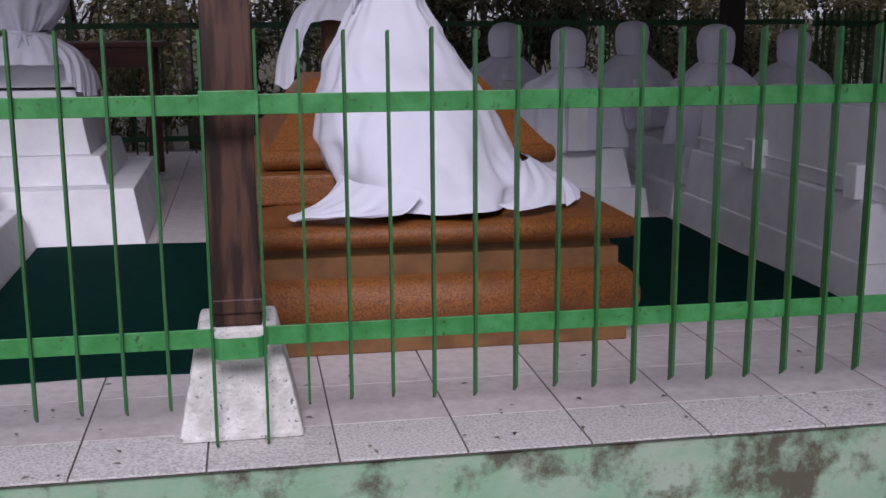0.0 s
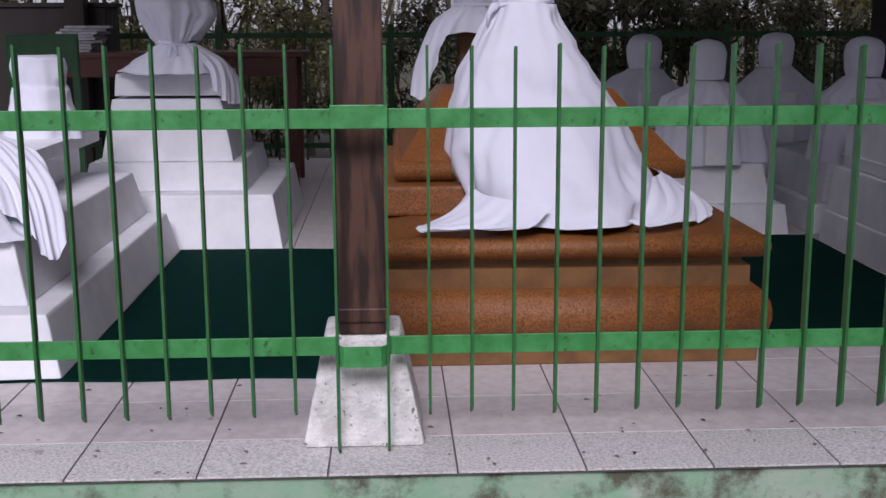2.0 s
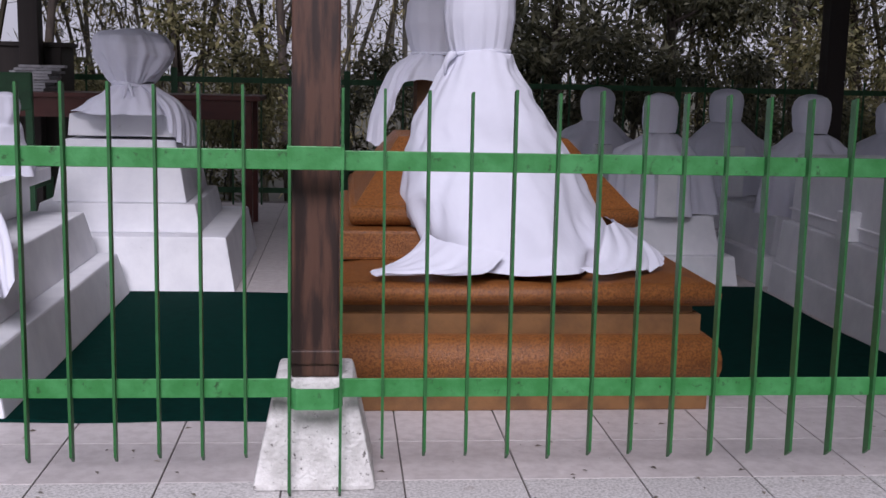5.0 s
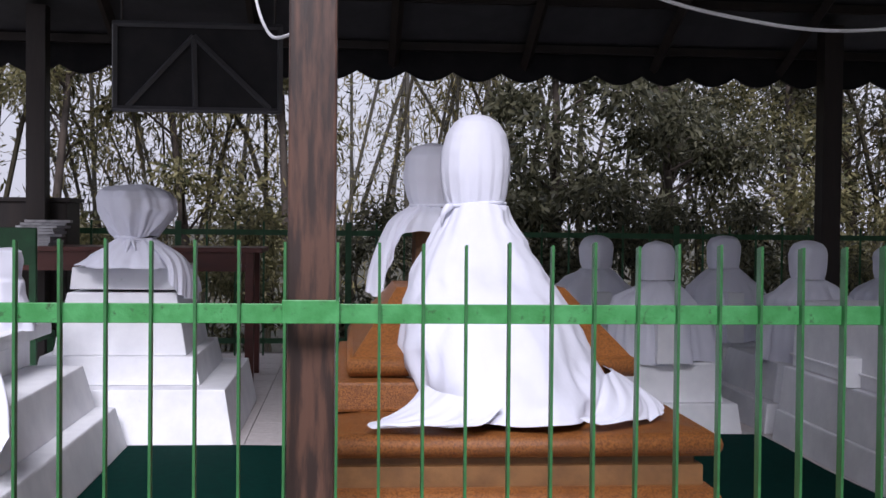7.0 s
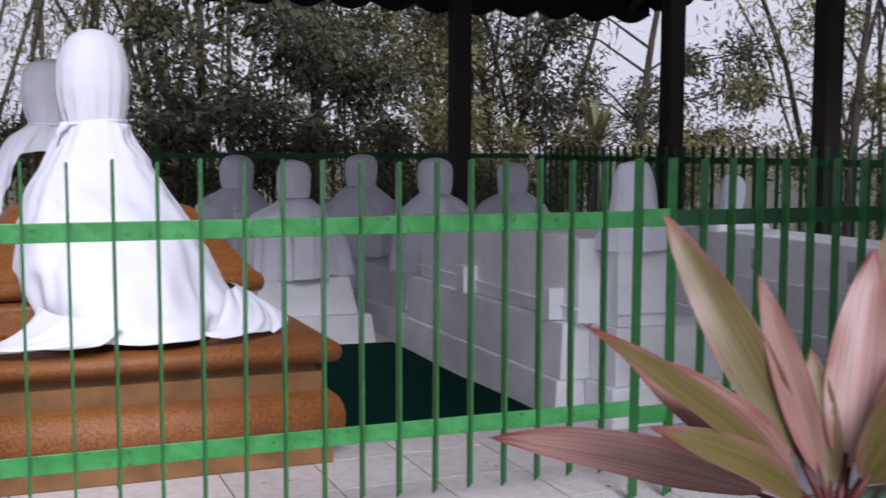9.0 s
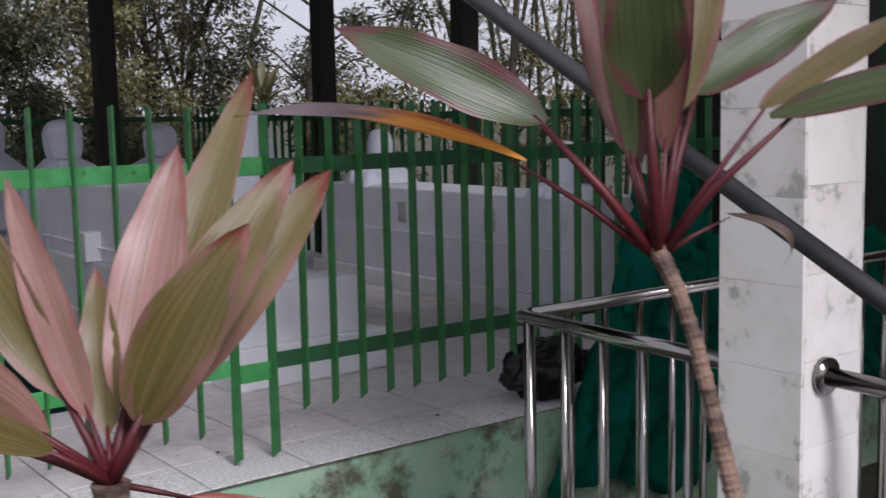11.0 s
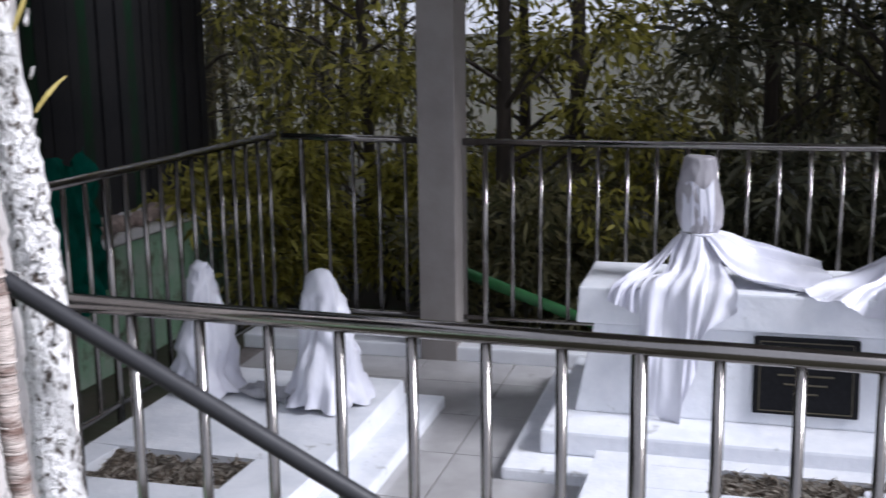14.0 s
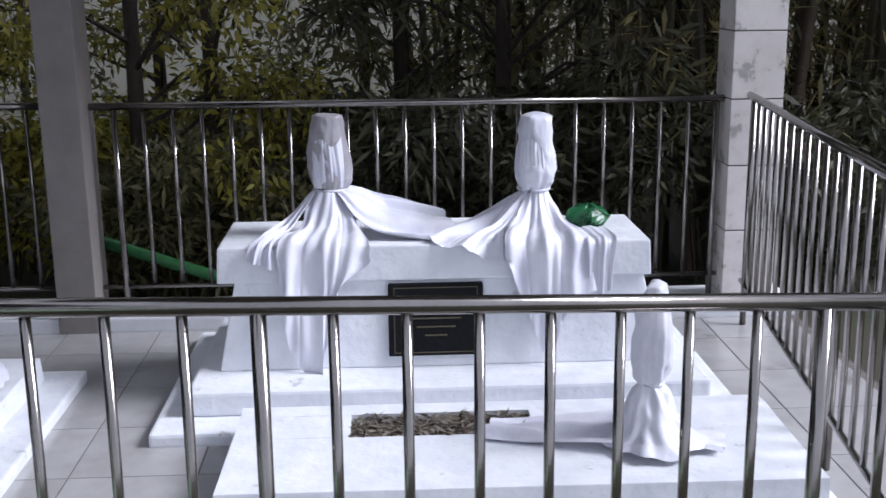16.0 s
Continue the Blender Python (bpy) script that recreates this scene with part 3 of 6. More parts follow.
part("skirt", draped([(1.187, HX, HY, 0.112, 0.096, 0.05), (1.15, 0.536, HY - 0.01, 0.135, 0.115, 0.052), (1.048, 0.533, 1.50, 0.196, 0.17, 0.046), (0.92, 0.538, 1.42, 0.260, 0.24, 0.034), (0.80, 0.558, 1.33, 0.316, 0.30, 0.026),
                      (0.677, 0.582, 1.27, 0.350, 0.345, 0.022), (0.598, 0.611, 1.235, 0.353, 0.37, 0.022), (0.52, 0.645, 1.215, 0.352, 0.40, 0.025), (0.475, 0.63, 1.20, 0.352, 0.42, 0.03), (0.455, 0.63, 1.20, 0.365, 0.43, 0.035)], n=120, folds=7, seed=5, hem=0.003, rumple=0.032, grain=5.2), M_CLOTH, cloth, "", True)


def flap(a, b, c, d, wave, seed=0):
    """A loose end of cloth between four corners, rumpled."""
    a, b, c, d = map(Vector, (a, b, c, d))

    def fn(u, v):
        p = (a * (1 - u) + b * u) * (1 - v) + (d * (1 - u) + c * u) * v
        w = wave * (math.sin(9 * u + 4 * v + seed) * 0.6 + math.sin(15 * u - 6 * v + 2 * seed) * 0.4) * (0.25 + v)
        return p + Vector((0.2 * w, 0.3 * w, w))
    return sheet(fn, 26, 14)


part("loose_end", ribbed([[(0.90, 0.92, 0.60), (0.88, 0.86, 0.52), (0.85, 0.82, 0.475), (0.80, 0.80, 0.462)], [(0.95, 1.0, 0.60), (0.97, 0.90, 0.53), (0.95, 0.82, 0.485), (0.90, 0.785, 0.463)],
                          [(0.98, 1.10, 0.60), (1.04, 1.02, 0.545), (1.06, 0.93, 0.50), (1.05, 0.87, 0.463)], [(0.96, 1.22, 0.60), (1.06, 1.16, 0.545), (1.12, 1.06, 0.50), (1.135, 0.96, 0.463)],
                          [(0.92, 1.30, 0.58), (1.05, 1.28, 0.53), (1.13, 1.20, 0.50), (1.17, 1.10, 0.464)]], 60, 26, 3, 0.012, 4, 0.5, 0.01), M_CLOTH, cloth, "", True)
part("loose_end", ribbed([[(0.30, 1.06, 0.56), (0.26, 1.0, 0.51), (0.21, 0.94, 0.475), (0.18, 0.90, 0.462)], [(0.34, 0.94, 0.55), (0.28, 0.88, 0.50), (0.20, 0.84, 0.472), (0.12, 0.82, 0.460)],
                          [(0.42, 0.86, 0.54), (0.36, 0.80, 0.485), (0.28, 0.77, 0.466), (0.13, 0.775, 0.458)], [(0.55, 0.79, 0.53), (0.50, 0.76, 0.48), (0.46, 0.745, 0.463), (0.40, 0.745, 0.458)]], 50, 22, 3, 0.008, 2, 0.5, 0.008), M_CLOTH, cloth, "", True)

cloth2 = thing("grave_cloth", "white cotton cloth tied round a rear headstone", "cloth", "cloths over the headstones")
part("hood", draped([(1.495, 0.43, 2.44, 0.02, 0.02, 0), (1.475, 0.43, 2.44, 0.085, 0.075, 0), (1.43, 0.43, 2.44, 0.122, 0.11, 0.01), (1.33, 0.43, 2.44, 0.133, 0.12, 0.018), (1.24, 0.43, 2.44, 0.112, 0.10, 0.035), (1.20, 0.43, 2.44, 0.098, 0.09, 0.05)], folds=14, seed=8, rumple=0.004), M_CLOTH, cloth2, "", True)
part("tie", T([(0.43 + 0.102 * math.cos(a), 2.44 + 0.094 * math.sin(a), 1.20) for a in (2 * math.pi * k / 24 for k in range(25))], 0.007, n=6), M_CLOTH, cloth2, "", True)
part("skirt", ribbed([[(0.52, 2.37, 1.20), (0.60, 2.32, 1.14), (0.66, 2.30, 1.02), (0.68, 2.30, 0.88)], [(0.47, 2.35, 1.20), (0.50, 2.29, 1.15), (0.51, 2.26, 1.09), (0.51, 2.25, 1.05)],
                      [(0.40, 2.35, 1.20), (0.36, 2.29, 1.16), (0.32, 2.26, 1.11), (0.29, 2.25, 1.06)], [(0.36, 2.37, 1.20), (0.28, 2.31, 1.13), (0.22, 2.27, 0.98), (0.19, 2.26, 0.80)],
                      [(0.34, 2.43, 1.20), (0.24, 2.40, 1.12), (0.16, 2.37, 0.96), (0.13, 2.36, 0.80)], [(0.35, 2.50, 1.20), (0.26, 2.52, 1.10), (0.19, 2.52, 0.98), (0.16, 2.52, 0.88)]], 70, 24, 7, 0.014, 3, 0.4, 0.012), M_CLOTH, cloth2, "", True)


# ---- white graves on the platform ----
def grave_block(x0, x1, y0, y1, steps, label, material=M_WHITE, group="white graves on the platform"):
    """steps: rows of (inset, z0, z1, taper)."""
    ob = thing("white_grave", label, "grave", group)
    for k, (i, z0, z1, tp) in enumerate(steps):
        part(("base", "tier", "body", "slab", "cap")[min(k, 4)], B(x0 + i, x1 - i, y0 + i, y1 - i, z0, z1, top=tp, bevel=0.008), material, ob)
    return ob


grave_block(-1.74, -0.52, 2.76, 4.2, ((0, 0, 0.275, 0.05), (0.19, 0.275, 0.42, 0.03), (0.27, 0.42, 0.74, 0.06), (0.34, 0.755, 0.87, 0.01)), "stepped white plastered grave with rising tiers")
vase = thing("grave_cloth", "white cloth bunched and tied over a stone, flaring at the top", "cloth", "cloths over the headstones")
VX, VY = -1.075, 3.15
part("hood", draped([(1.30, VX - 0.03, VY, 0.03, 0.02, 0.0), (1.293, VX - 0.025, VY, 0.12, 0.09, 0.02), (1.272, VX - 0.01, VY, 0.178, 0.13, 0.03), (1.235, VX + 0.0, VY, 0.200, 0.15, 0.035), (1.17, VX + 0.01, VY, 0.192, 0.15, 0.05), (1.09, VX + 0.008, VY, 0.150, 0.125, 0.075), (1.025, VX, VY, 0.095, 0.09, 0.11)], n=110, folds=11, seed=21, rumple=0.034, grain=6.0), M_CLOTH, vase, "", True)
part("tie", T([(VX + 0.10 * math.cos(a), VY + 0.095 * math.sin(a), 1.022 + 0.008 * math.sin(2 * a)) for a in (2 * math.pi * k / 24 for k in range(25))], 0.010, n=6), M_CLOTH, vase, "", True)
for dx, dz in ((-0.02, -0.075), (0.03, -0.06)):
    part("tie_end", T([(VX, VY - 0.10, 1.02), (VX + 0.5 * dx, VY - 0.125, 1.0), (VX + dx, VY - 0.14, 1.022 + dz)], [0.011, 0.010, 0.004], n=6), M_CLOTH, vase, "", True)
part("skirt", draped([(1.02, VX, VY, 0.092, 0.088, 0.09), (0.985, VX, VY, 0.14, 0.12, 0.10), (0.94, VX - 0.005, VY, 0.20, 0.165, 0.09), (0.895, VX - 0.01, VY, 0.255, 0.21, 0.07), (0.874, VX - 0.01, VY, 0.285, 0.235, 0.07)], n=110, folds=10, seed=22, hem=0.004, rumple=0.022, grain=9.0), M_CLOTH, vase, "", True)
part("loose_end", ribbed([[(VX + 0.05, VY - 0.08, 1.02), (VX + 0.13, VY - 0.12, 0.95), (VX + 0.185, VY - 0.15, 0.885), (VX + 0.20, VY - 0.165, 0.80)], [(VX + 0.08, VY - 0.05, 1.02), (VX + 0.19, VY - 0.07, 0.95), (VX + 0.25, VY - 0.12, 0.86), (VX + 0.265, VY - 0.15, 0.73)],
                          [(VX + 0.09, VY, 1.02), (VX + 0.22, VY + 0.02, 0.94), (VX + 0.29, VY, 0.83), (VX + 0.305, VY - 0.02, 0.71)], [(VX + 0.08, VY + 0.05, 1.02), (VX + 0.21, VY + 0.14, 0.93), (VX + 0.29, VY + 0.18, 0.82), (VX + 0.31, VY + 0.2, 0.74)]], 50, 24, 4, 0.014, 6, 0.4, 0.01), M_CLOTH, vase, "", True)

left_grave = thing("white_grave", "long white plastered grave with a flat slab on top", "grave", "white graves on the platform")
part("base", B(-2.3, -1.03, 0.66, 2.74, 0, 0.21, top=0.05, bevel=0.01), M_WHITE, left_grave)
part("body", B(-2.2, -1.17, 0.82, 2.68, 0.21, 0.42, top=0.05, bevel=0.008), M_WHITE, left_grave)
part("plinth", B(-2.1, -1.47, 1.40, 2.64, 0.42, 0.565, bevel=0.006), M_WHITE, left_grave)
part("slab", B(-2.14, -1.385, 1.20, 2.70, 0.567, 0.628, bevel=0.006), M_WHITE, left_grave)
side_cloth = thing("grave_cloth", "white cloth hanging over the end of a white grave", "cloth", "cloths over the headstones")
part("skirt", draped([(1.02, -1.66, 1.0, 0.05, 0.05, 0.02), (0.95, -1.66, 1.0, 0.12, 0.11, 0.03), (0.78, -1.62, 0.99, 0.19, 0.15, 0.07), (0.60, -1.56, 0.98, 0.26, 0.17, 0.09), (0.45, -1.5, 0.97, 0.30, 0.18, 0.10), (0.424, -1.48, 0.97, 0.33, 0.19, 0.10)], folds=8, seed=31, hem=0.003), M_CLOTH, side_cloth, "", True)
part("loose_end", ribbed([[(-1.75, 1.10, 0.82), (-1.55, 1.0, 0.74), (-1.40, 0.92, 0.62), (-1.33, 0.88, 0.50)], [(-1.70, 1.20, 0.82), (-1.45, 1.08, 0.74), (-1.28, 0.98, 0.62), (-1.21, 0.92, 0.48)], [(-1.66, 1.26, 0.82), (-1.40, 1.16, 0.74), (-1.21, 1.02, 0.59), (-1.11, 0.88, 0.35)],
                          [(-1.62, 1.34, 0.80), (-1.36, 1.26, 0.72), (-1.17, 1.10, 0.60), (-1.08, 0.96, 0.40)], [(-1.60, 1.44, 0.76), (-1.37, 1.38, 0.68), (-1.24, 1.26, 0.64), (-1.17, 1.14, 0.55)]], 70, 30, 5, 0.016, 5, 0.4, 0.012), M_CLOTH, side_cloth, "", True)

capped = thing("grave_cloth", "white cloth hood over a small headstone", "cloth", "cloths over the headstones")
part("hood", draped([(0.985, -1.53, 2.3, 0.09, 0.07, 0.0), (0.978, -1.53, 2.3, 0.118, 0.10, 0.01), (0.92, -1.53, 2.3, 0.125, 0.10, 0.02), (0.855, -1.53, 2.3, 0.108, 0.09, 0.04), (0.84, -1.53, 2.3, 0.12, 0.10, 0.02), (0.78, -1.53, 2.3, 0.13, 0.11, 0.02), (0.70, -1.53, 2.3, 0.165, 0.13, 0.04), (0.62, -1.53, 2.3, 0.18, 0.14, 0.05)], folds=6, seed=34, rumple=0.02), M_CLOTH, capped, "", True)
chair = thing("green_chair", "green painted chair behind the white grave", "chair", at=(-1.9, 3.6, 0))
part("backrest", B(-0.2, 0.2, -0.02, 0.02, 0.86, 1.07, bevel=0.01), M_DARKGREEN, chair)
part("seat", B(-0.2, 0.2, -0.02, 0.4, 0.42, 0.46, bevel=0.01), M_DARKGREEN, chair)
for lx, ly, lz in ((-0.18, 0, 0.9), (0.18, 0, 0.9), (-0.18, 0.38, 0.43), (0.18, 0.38, 0.43)):
    part("leg", B(lx - 0.018, lx + 0.018, ly - 0.018, ly + 0.018, 0, lz), M_DARKGREEN, chair)

# table with books
table = thing("wooden_table", "dark red-brown wooden table with a deep apron", "table", at=(-1.5, 5.25, 0))
part("tabletop", B(-0.98, 0.95, -0.3, 0.3, 0.90, 0.935, bevel=0.006), M_TABLE, table)
for s in (-0.26, 0.26):
    part("apron", B(-0.9, 0.86, s - 0.012, s + 0.012, 0.77, 0.898), M_TABLE, table)
for lx in (-0.88, 0.86):
    for ly in (-0.25, 0.25):
        part("leg", B(lx - 0.03, lx + 0.03, ly - 0.03, ly + 0.03, 0, 0.898, bevel=0.004), M_TABLE, table)
rnd = random.Random(4)
for k in range(9):
    z = 0.936 + k * 0.02
    bk = solo("book", B(-0.15, 0.15, -0.11, 0.11, 0, 0.018, bevel=0.002), M_PAPER, "worn paper booklet in a pile on the table", "book", "pile of books")
    bk.matrix_world = pose(-2.13 + rnd.uniform(-0.03, 0.03) + (0.06 if k > 5 else 0), 5.2, z, 0, 0, rnd.uniform(-14, 14))
shelf = thing("wooden_cabinet", "dark wooden cabinet behind the table", "cabinet", at=(-2.55, 5.9, 0))
part("body", B(-0.5, 0.5, -0.2, 0.2, 0, 1.25, bevel=0.01), M_DARKWOOD, shelf)
part("top", B(-0.53, 0.53, -0.22, 0.22, 1.25, 1.28), M_DARKWOOD, shelf)

# row of graves at the back with hooded stones
def hooded_stone(x, y, z0, h, w, seed, label="white cloth tied over an upright headstone"):
    ob = thing("grave_cloth", label, "cloth", "hooded stones of the back row", at=(x, y, z0))
    r = w / 2
    part("hood", draped([(h, 0, 0, 0.1 * r, 0.1 * r, 0), (h - 0.006, 0, 0, 0.42 * r, 0.4 * r, 0.0), (h - 0.02, 0, 0, 0.72 * r, 0.68 * r, 0.01), (h - 0.045, 0, 0, 0.90 * r, 0.84 * r, 0.01), (h - 0.08, 0, 0, r, 0.9 * r, 0.015), (h - 0.17, 0, 0, 0.95 * r, 0.85 * r, 0.03), (h - 0.22, 0, 0, 0.86 * r, 0.8 * r, 0.04)], folds=9, seed=seed, n=48, steps=3, rumple=0.012), M_CLOTH, ob, "", True)
    f = (h - 0.22) / 0.54
    part("skirt", draped([(h - 0.22, 0, 0, 0.86 * r, 0.8 * r, 0.04), (h - 0.22 - 0.05 * f, 0, 0, 1.3 * r, 1.2 * r, 0.07), (h - 0.22 - 0.13 * f, -0.01, 0, 2.05 * r, 1.6 * r, 0.11), (h - 0.22 - 0.27 * f, 0.01, 0, 2.5 * r, 1.9 * r, 0.13), (h - 0.22 - 0.42 * f, 0.015, -0.01, 2.7 * r, 2.0 * r, 0.14), (0.0, 0.02, -0.01, 2.8 * r, 2.1 * r, 0.14)], folds=6, seed=seed + 1, n=64, steps=4, rumple=0.03, grain=6.0), M_CLOTH, ob, "", True)
    part("stone", B(-0.5 * r, 0.5 * r, -0.35 * r, 0.35 * r, 0, h - 0.06), M_WHITE, ob)
    return ob


BACK = ((1.665, 4.4, 0.225, 1.05), (1.762, 3.3, 0.20, 1.035), (2.53, 4.4, 0.225, 1.058), (2.642, 3.3, 0.21, 1.045), (3.67, 4.4, 0.225, 1.0))
for k, (bx, by, w, top) in enumerate(BACK):
    grave_block(bx - 0.36, bx + 0.40, by - 0.30, by + 0.75, ((0, 0, 0.16, 0.02), (0.08, 0.16, 0.37, 0.04)), "white plastered grave in the back row")
    hooded_stone(bx, by, 0.37, top - 0.37, w, 40 + 3 * k)
    part("block", B(bx - 0.06, bx + 0.05, by - 0.25, by - 0.16, 0.37, 0.69, bevel=0.004), M_WHITE, tagged(thing("marker_stone", "small white marker block before a hooded stone", "stone", "marker stones"), kind=""))

# long white grave beside the carpet
long_grave = thing("white_grave", "long white plastered grave with a tapered body and a ledge", "grave", "white graves on the platform")
def skew_box(xa, xb, y0, y1, z0, z1, top, skew):
    bm = box(bmesh.new(), xa, xb, y0, y1, z0, z1, top=top, bevel=0.008)
    for v in bm.verts:
        v.co.x += skew * (v.co.y - y0)
    return bm


part("plinth", B(2.385, 3.07, 0.78, 1.0, 0, 0.165, bevel=0.008), M_WHITE, long_grave)
part("base", skew_box(2.25, 3.0, 1.002, 2.86, 0, 0.163, 0.015, 0.01), M_WHITE, long_grave)
part("front_tier", B(2.41, 2.95, 0.80, 1.004, 0.165, 0.395, bevel=0.008), M_WHITE, long_grave)
part("tier", skew_box(2.275, 2.92, 1.006, 2.84, 0.163, 0.393, 0.02, 0.01), M_WHITE, long_grave)
part("body", skew_box(2.33, 2.79, 0.97, 2.80, 0.395, 0.74, 0.012, 0.01), M_WHITE, long_grave)
part("ledge", skew_box(2.318, 2.80, 0.98, 2.81, 0.45, 0.463, 0.0, 0.01), M_WHITE, long_grave)
for yy in (1.1, 2.0):
    part("bracket", B(2.27, 2.37, yy, yy + 0.09, 0.396, 0.53, bevel=0.006), M_WHITE, long_grave)
part("pillar_block", B(2.44, 2.70, 0.835, 0.965, 0.396, 0.80, bevel=0.006), M_WHITE, long_grave)
part("pillar_panel", B(2.425, 2.66, 0.820, 0.833, 0.45, 0.79, bevel=0.003), M_WHITE, long_grave)
hooded = thing("grave_cloth", "white cloth folded over a squared headstone", "cloth", "cloths over the headstones")
part("hood", draped([(1.05, 2.54, 0.90, 0.03, 0.02, 0), (1.04, 2.54, 0.90, 0.06, 0.05, 0.0), (0.99, 2.54, 0.90, 0.082, 0.07, 0.02), (0.86, 2.54, 0.90, 0.095, 0.085, 0.04), (0.80, 2.55, 0.90, 0.13, 0.10, 0.06), (0.745, 2.56, 0.905, 0.155, 0.115, 0.07), (0.70, 2.56, 0.905, 0.16, 0.12, 0.07)], folds=7, seed=71, rumple=0.012, grain=9.0), M_CLOTH, hooded, "", True)
side_grave = thing("white_grave", "long low white plastered grave with a ledge, by the side fence", "grave", "white graves on the platform")
part("base", B(4.27, 4.76, 0.85, 3.40, 0, 0.10, bevel=0.008), M_WHITE, side_grave)
part("body", B(4.30, 4.74, 0.90, 3.34, 0.10, 0.60, top=0.012, bevel=0.010), M_WHITE, side_grave)
part("ledge", B(4.285, 4.30, 1.0, 3.28, 0.335, 0.352, bevel=0.003), M_WHITE, side_grave)
for yy in (1.55, 2.35):
    part("vent", B(4.294, 4.304, yy, yy + 0.09, 0.40, 0.52, bevel=0.004), M_PAPER, side_grave, "grey square recess")
hooded_stone(4.50, 2.92, 0.60, 0.34, 0.17, 77, "low white cloth over a headstone")
hooded_stone(4.50, 1.22, 0.60, 0.28, 0.17, 79, "low white cloth over a headstone")

# cable under the roof
cab = solo("hanging_cable", smooth_tube([(0.5, 1.6, 3.59), (0.85, 1.6, 2.5), (1.12, 1.6, 2.15), (1.32, 1.6, 2.02), (1.85, 1.6, 1.927), (2.25, 1.6, 1.935), (2.55, 1.6, 2.0), (3.0, 1.6, 2.15), (3.6, 1.6, 2.6), (4.1, 1.6, 3.59)], 0.008), M_CABLE, "thin white cable hanging under the roof", "cable", smooth=True)
solo("hanging_cable", smooth_tube([(-0.26, 0.9, 3.375), (-0.28, 0.9, 2.6), (-0.30, 0.9, 2.1), (-0.27, 0.9, 1.85), (-0.2, 0.6, 1.68), (-0.115, 0.2, 1.62)], 0.005), M_CABLE, "thin white cable beside the wooden post", "cable", smooth=True)

# ---- railed enclosure ----
FX, BX, LY, RY, RAIL, ELOW = 2.23, 5.33, -1.02, -4.72, 0.56, -0.44
low_floor = solo("lower_floor", B(FX - 0.12, BX + 0.2, RY - 0.3, LY + 0.15, LOW - 0.015, ELOW), M_GROUT, "grout bed of the lower tiled floor", "floor", kind="structure")
curb = solo("curb", B(BX - 0.12, BX + 0.2, RY - 0.3, LY + 0.15, ELOW, ELOW + 0.07, bevel=0.01), M_WHITE, "low white curb under the railing", "curb", kind="structure")


def railing(a, b, label, pitch=0.125, off=0.0, thick_every=9, za=None, zb=None):
    a, b = Vector(a), Vector(b)
    za, zb = za or RAIL, zb or RAIL
    ob = thing("steel_railing", label, "railing", "railings of the enclosure")
    L = (b - a).length
    d = (b - a).normalized()
    part("top_rail", T([(a.x, a.y, za), (b.x, b.y, zb)], 0.0165, n=14), M_STEEL, ob, "", True)
    part("bottom_rail", T([(a.x, a.y, ELOW + 0.18), (b.x, b.y, ELOW + 0.18)], 0.011, n=10), M_STEEL, ob, "", True)
    s, k = off, 0
    while s < L:
        p = a + d * s
        r = 0.0142 if k % thick_every == 0 else 0.0098
        top = za + (zb - za) * s / L - 0.010
        bal = part("baluster", T([(0, 0, ELOW if r > 0.012 else ELOW + 0.18), (0, 0, top)], r, n=10), M_STEEL, ob, "", True)
        bal.location = (p.x, p.y, 0)
        s += pitch
        k += 1
    return ob


PMY = -1.763
railing((FX, LY), (2.19, PMY + 0.09), "polished steel railing from the corner to the marble pillar", off=0.03)
front = railing((2.19, PMY - 0.09), (2.375, -4.36), "polished steel railing in front of the graves", off=0.12, thick_every=8, za=0.572, zb=0.475)
part("flange", T([(2.19, PMY - 0.088, 0.572), (2.19, PMY - 0.10, 0.5715)], 0.033, n=16), M_STEEL, front, "round wall flange", True)
railing((FX + 0.03, LY), (BX, LY), "polished steel railing along the platform side", off=0.12, thick_every=12)
railing((BX, LY - 0.03), (BX, -1.74), "polished steel railing at the back", off=0.1, thick_every=12, za=0.555, zb=0.545)
railing((BX, -1.92), (BX, -4.68), "polished steel railing behind the large tomb", off=0.1, thick_every=7, za=0.540, zb=0.535)
railing((5.2, -4.75), (2.42, -4.36), "polished steel railing along the far side", off=0.1, thick_every=12)

mp_ = thing("marble_pillar", "square pillar clad in pale veined marble tiles", "pillar", kind="structure", at=(2.217, PMY, 0))
part("core", B(-0.083, 0.083, -0.083, 0.083, LOW, 2.5), M_JOINT, mp_)
rnd = random.Random(12)
z = LOW
while z < 2.45:
    for sx, sy in ((-1, 0), (1, 0), (0, -1), (0, 1)):
        if sx:
            bm = B(sx * 0.0835 - 0.004, sx * 0.0835 + 0.004, -0.0872, 0.0872, 0.0003, 0.1497, bevel=0.0006)
        else:
            bm = B(-0.0792, 0.0792, sy * 0.0835 - 0.004, sy * 0.0835 + 0.004, 0.0003, 0.1497, bevel=0.0006)
        ob = part("tile", bm, M_MARBLE, mp_)
        ob.location = (0, 0, z + (0.0 if sx else 0.02))
    z += 0.15
gp = solo("grey_pillar", B(5.2, 5.42, -1.915, -1.745, LOW, 2.5, bevel=0.006), M_GREYPLASTER, "square grey plastered pillar", "pillar", kind="structure")
rp = thing("tiled_pillar", "square pillar with pale grey tiles", "pillar", kind="structure", at=(5.34, -4.79, 0))
part("core", B(-0.108, 0.108, -0.108, 0.108, LOW, 2.5), M_GROUT, rp)
z = LOW
